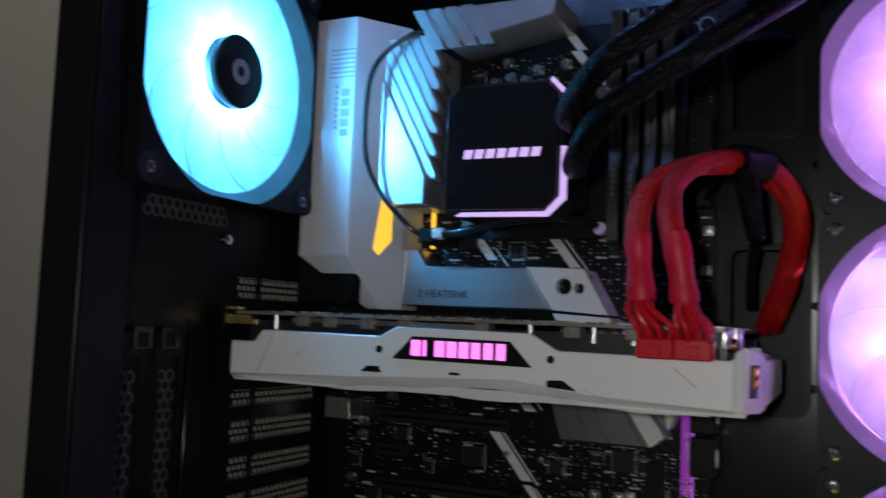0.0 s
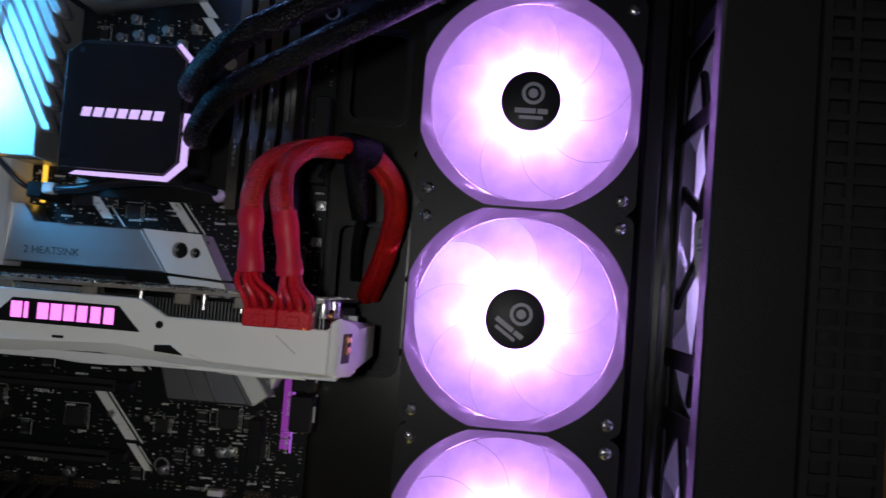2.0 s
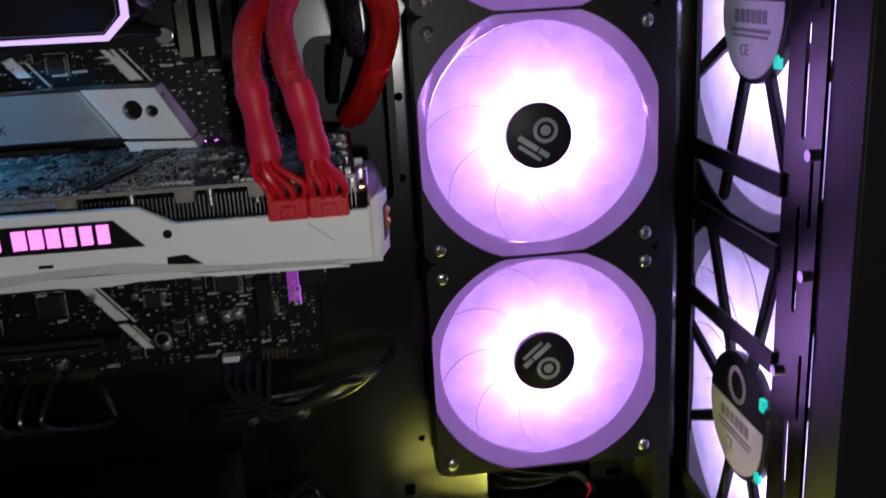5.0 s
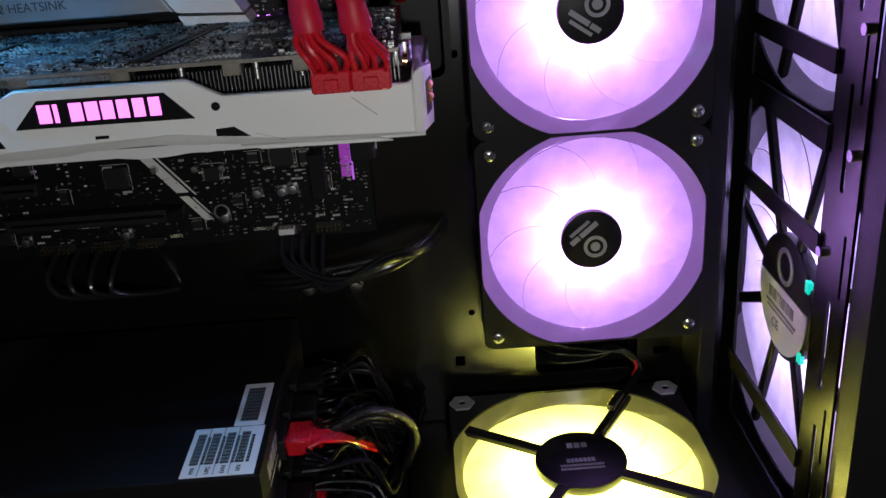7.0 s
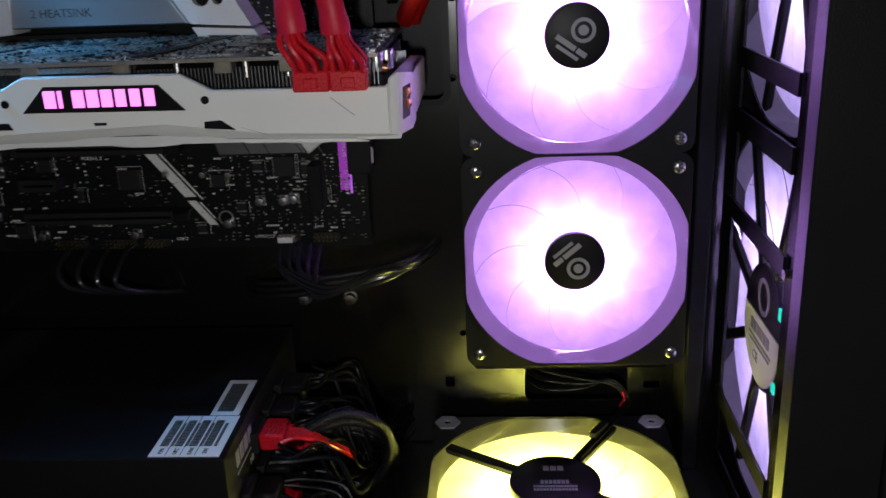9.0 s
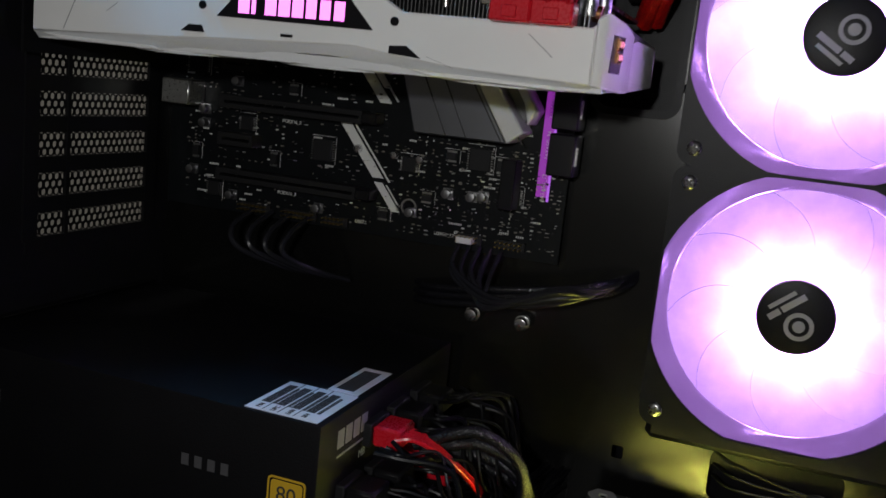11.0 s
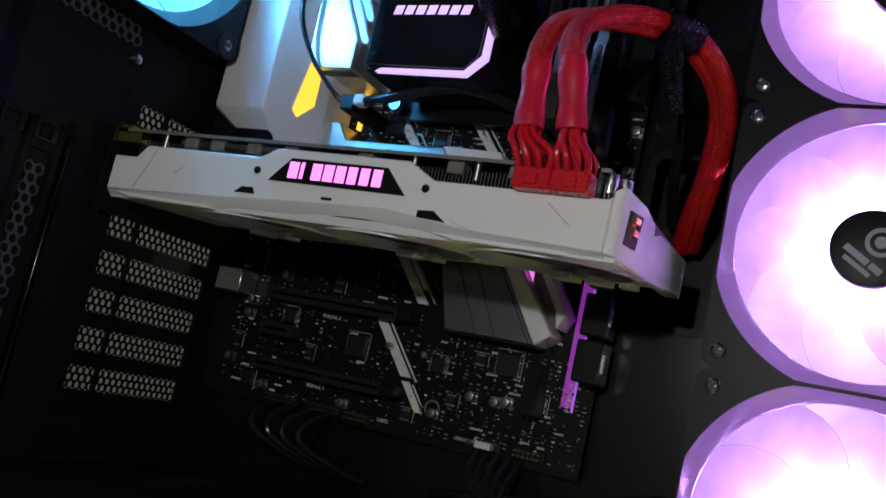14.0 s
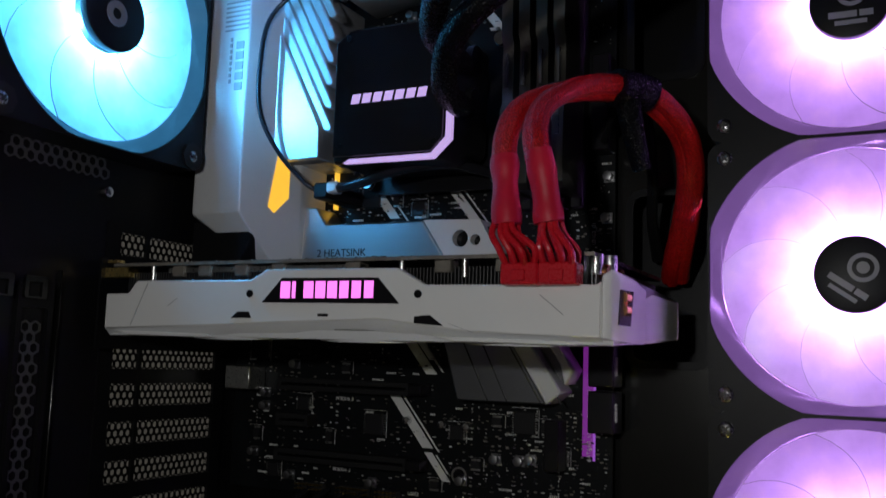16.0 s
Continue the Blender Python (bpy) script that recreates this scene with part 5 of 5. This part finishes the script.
part("writing", joined(*[box(-0.1450 + 0.0070 * c, -0.1435 + 0.0070 * c, 0.3550 + 0.0024 * k, 0.3568 + 0.0024 * k, PT + 0.0002, PT + 0.0005) for c in range(4) for k in range(9)]), M["ink"], psu)
for c, word in enumerate(("P/N", "UPC", "EAN", "S/N")):
    part("writing", lettering(word, 0.0030, Matrix.Translation((-0.1476 + 0.0070 * c, 0.3505, PT + 0.0004)) @ Matrix.Rotation(radians(90), 4, "Z"), 0.0001), M["ink"], psu)
    if c:
        part("rule", box(-0.15185 + 0.0070 * c, -0.15160 + 0.0070 * c, PF + 0.003, 0.3830, PT + 0.0002, PT + 0.0005), M["ink"], psu)
badge = part("badge", plate(rrect(-0.1380, -0.1205, 0.0855, 0.1040, 0.002), [rrect(-0.1372, -0.1213, 0.0863, 0.1032, 0.0016)], "y", PF - 0.0004, PF), M["yellow"], psu, "gold efficiency badge")
part("badge_field", prism(rrect(-0.1365, -0.1220, 0.0870, 0.1025, 0.0014), "y", PF - 0.0003, PF), M["yellow"], badge)
part("badge_number", lettering("80", 0.0094, Matrix.Translation((-0.12925, PF - 0.0004, 0.0965)) @ FACE, 0.0001), M["ink"], badge)
part("badge_bar", box(-0.1360, -0.1225, PF - 0.0005, PF - 0.0002, 0.0875, 0.0900), M["ink"], badge)
for k in range(4):
    part("side_mark", box(-0.3000 + 0.0055 * k, -0.2962 + 0.0055 * k, PF - 0.0003, PF, 0.1030, 0.1095), M["greyink"], psu)
for k in range(4):
    part("side_mark", box(-0.1800 + 0.0065 * k, -0.1764 + 0.0065 * k, PF - 0.0003, PF, 0.0980, 0.1030), M["dimink"], psu)
for k in range(4):
    part("end_mark", box(PX, PX + 0.0003, 0.3600 + 0.0075 * k, 0.3656 + 0.0075 * k, 0.1140, 0.1220), M["greyink"], psu)
part("writing", lettering("MB", 0.005, Matrix.Translation((PX + 0.0002, 0.385, 0.1040)) @ Matrix.Rotation(radians(90), 4, "Z") @ FACE, 0.0001), M["greyink"], psu)
part("end_line", box(PX, PX + 0.0003, 0.3600, 0.3880, 0.1100, 0.1108), M["greyink"], psu)
for y, z, red in ((0.395, 0.112, 1), (0.420, 0.112, 0), (0.4480, 0.112, 0), (0.372, 0.092, 0), (0.400, 0.090, 0), (0.430, 0.090, 1), (0.460, 0.090, 0), (0.372, 0.066, 0), (0.405, 0.066, 1), (0.438, 0.066, 0), (0.468, 0.066, 1)):
    part("socket", box(PX - 0.001, PX + 0.004, y - 0.010, y + 0.010, z - 0.0055, z + 0.0055, 0.0006), M["chip"], psu)
    plug = single("cable_plug", box(PX + 0.004, PX + 0.017, y - 0.0090, y + 0.0090, z - 0.0048, z + 0.0048, 0.0012), M["redwire" if red else "plastic"], ("red" if red else "black") + " cable plug in the power supply", "plug", "power supply plugs")
bundle = thing("power_supply_cables", "bundle of dull black cables from the power supply", "cable", (-0.08, 0.43, 0.08))
for k in range(54):
    y = 0.364 + 0.0021 * k
    z = (0.112, 0.090, 0.066)[k % 3] + rnd.uniform(-0.003, 0.003)
    e, f = rnd.uniform(-0.013, 0.010), rnd.uniform(-0.012, 0.012)
    lift = rnd.uniform(-0.006, 0.005)
    pts = [(PX + 0.015, y, z), (PX + 0.026, y + 0.3 * e, z + lift), (PX + 0.040 + e, y + 0.010 + f, z - 0.004 + lift), (-0.066 + e, 0.82 * y + 0.080 + f, 0.8 * z - 0.004), (-0.060 + e, 0.475 + 0.4 * f, 0.062 + 0.3 * f), (-0.052 + e, 0.520, 0.060 + f)]
    part("wire", tube(pts, rnd.choice((0.0008, 0.0010, 0.0012)), 7, 6), M["dullwire"], bundle)
for k in range(4):
    e = 0.009 * k
    part("sleeve", tube([(-0.098, 0.402 + e, 0.106 - 0.6 * e), (-0.072, 0.408 + e, 0.116 - e), (-0.053, 0.416 + e, 0.104 - e), (-0.051, 0.422 + e, 0.084 - 0.8 * e), (-0.062, 0.428 + e, 0.060), (-0.080, 0.440 + e, 0.047)], 0.0028, 12, 8), M["sheensleeve"], bundle, "black braided sleeve")
for k in range(7):
    e = 0.0022 * k
    part("red_wire", tube([(PX + 0.015, 0.386 + 1.2 * e, 0.1125), (PX + 0.023, 0.389 + e, 0.1135 - 0.2 * e), (PX + 0.034, 0.397 + 0.7 * e, 0.106 - 0.3 * e), (PX + 0.042, 0.408 + 0.5 * e, 0.094 - 0.2 * e), (PX + 0.045, 0.424 + 0.4 * e, 0.080)], 0.0013, 8, 6), M["redwire"], bundle, "thin red wire")

# ---- cables along the lower edge of the board ----
front_leads = thing("front_panel_leads", "glossy black front panel leads below the motherboard", "cable", (-0.08, 0.485, 0.17))
for k in range(11):
    e = rnd.uniform(-0.004, 0.004)
    part("wire", tube([(-0.1180 + 0.006 * (k % 5), 0.494, 0.1830), (-0.1150 + 0.005 * (k % 5), 0.480 + e * 0.5, 0.1690 + e), (-0.090 + e, 0.476 - 0.0006 * k, 0.159 + e), (-0.058, 0.475 + e, 0.164 + 0.0008 * k), (-0.036 + e, 0.483, 0.173 + e), (-0.026, 0.498, 0.178 + e), (-0.022, 0.515, 0.182)], 0.0011 + 0.0002 * (k % 3), 7, 7), M["blackwire"], front_leads)
for k in range(3):
    part("sleeve", tube([(-0.146, 0.508, 0.146 + 0.005 * k), (-0.128, 0.492, 0.150 + 0.004 * k), (-0.096, 0.483, 0.156 + 0.004 * k), (-0.062, 0.480, 0.164 + 0.003 * k), (-0.036, 0.484, 0.173 + 0.002 * k), (-0.022, 0.512, 0.181)], 0.0021, 10, 8), M["sheensleeve"], front_leads, "glossy braided sleeve")
side_leads = thing("audio_lead", "black lead looping from the lower board edge", "cable", (-0.24, 0.48, 0.17))
for k in range(4):
    part("wire", tube([(-0.245 + 0.012 * k, 0.494, 0.184), (-0.246 + 0.012 * k, 0.474, 0.176), (-0.240 + 0.010 * k, 0.470, 0.166), (-0.225 + 0.010 * k, 0.486, 0.156), (-0.215 + 0.010 * k, 0.503, 0.150)], 0.0016, 8, 6), M["blackwire"], side_leads)
for x in (-0.1075, -0.0795):
    nut = thing("tray_standoff", "chrome standoff screw on the tray", "screw", (x, TY, 0.1455), "tray standoffs")
    part("post", cyl((x, TY, 0.1455), "y", 0.0034, -0.011, 20, b=0.0005), M["chrome"], nut)
    part("collar", cyl((x, TY - 0.004, 0.1455), "y", 0.0044, -0.0025, 20, b=0.0004), M["chrome"], nut)
fan_cable = thing("bottom_fan_lead", "black fan lead with a plug lying along the strut", "cable", (0.07, 0.47, 0.07))
for k in range(3):
    e = 0.0016 * k
    part("wire", tube([(0.052 + e, 0.440, 0.0690), (0.066 + e, 0.462, 0.0700), (0.080 + e, 0.484, 0.0715), (0.0865 + e, 0.4930, 0.0770), (0.0800, 0.4980, 0.0850 + e), (0.060, 0.5005, 0.0880 - 2.2 * e), (0.038, 0.5020, 0.0930 - 4.0 * e), (0.028, 0.515, 0.0930 - 4.0 * e)], 0.0009, 8, 8), M["dullwire"], fan_cable)
plug_bm = box(-0.0022, 0.0022, -0.0085, 0.0085, -0.0016, 0.0022, 0.0004)
plug_bm.transform(Matrix.Translation((0.0685, 0.4665, 0.0715)) @ Matrix.Rotation(radians(-32), 4, "Z"))
part("plug", plug_bm, M["chip"], fan_cable, "small black plug")
for k in range(3):
    pin_bm = box(-0.0030, -0.0022, -0.0060 + 0.0045 * k, -0.0036 + 0.0045 * k, 0.0004, 0.0018)
    pin_bm.transform(Matrix.Translation((0.0685, 0.4665, 0.0715)) @ Matrix.Rotation(radians(-32), 4, "Z"))
    part("contact", pin_bm, M["gold"], fan_cable)
part("pink_wire", tube([(0.0840, 0.4905, 0.0735), (0.0868, 0.4932, 0.0775), (0.0862, 0.4952, 0.0815)], 0.0010, 8, 6), M["redwire"], fan_cable, "short pink wire")
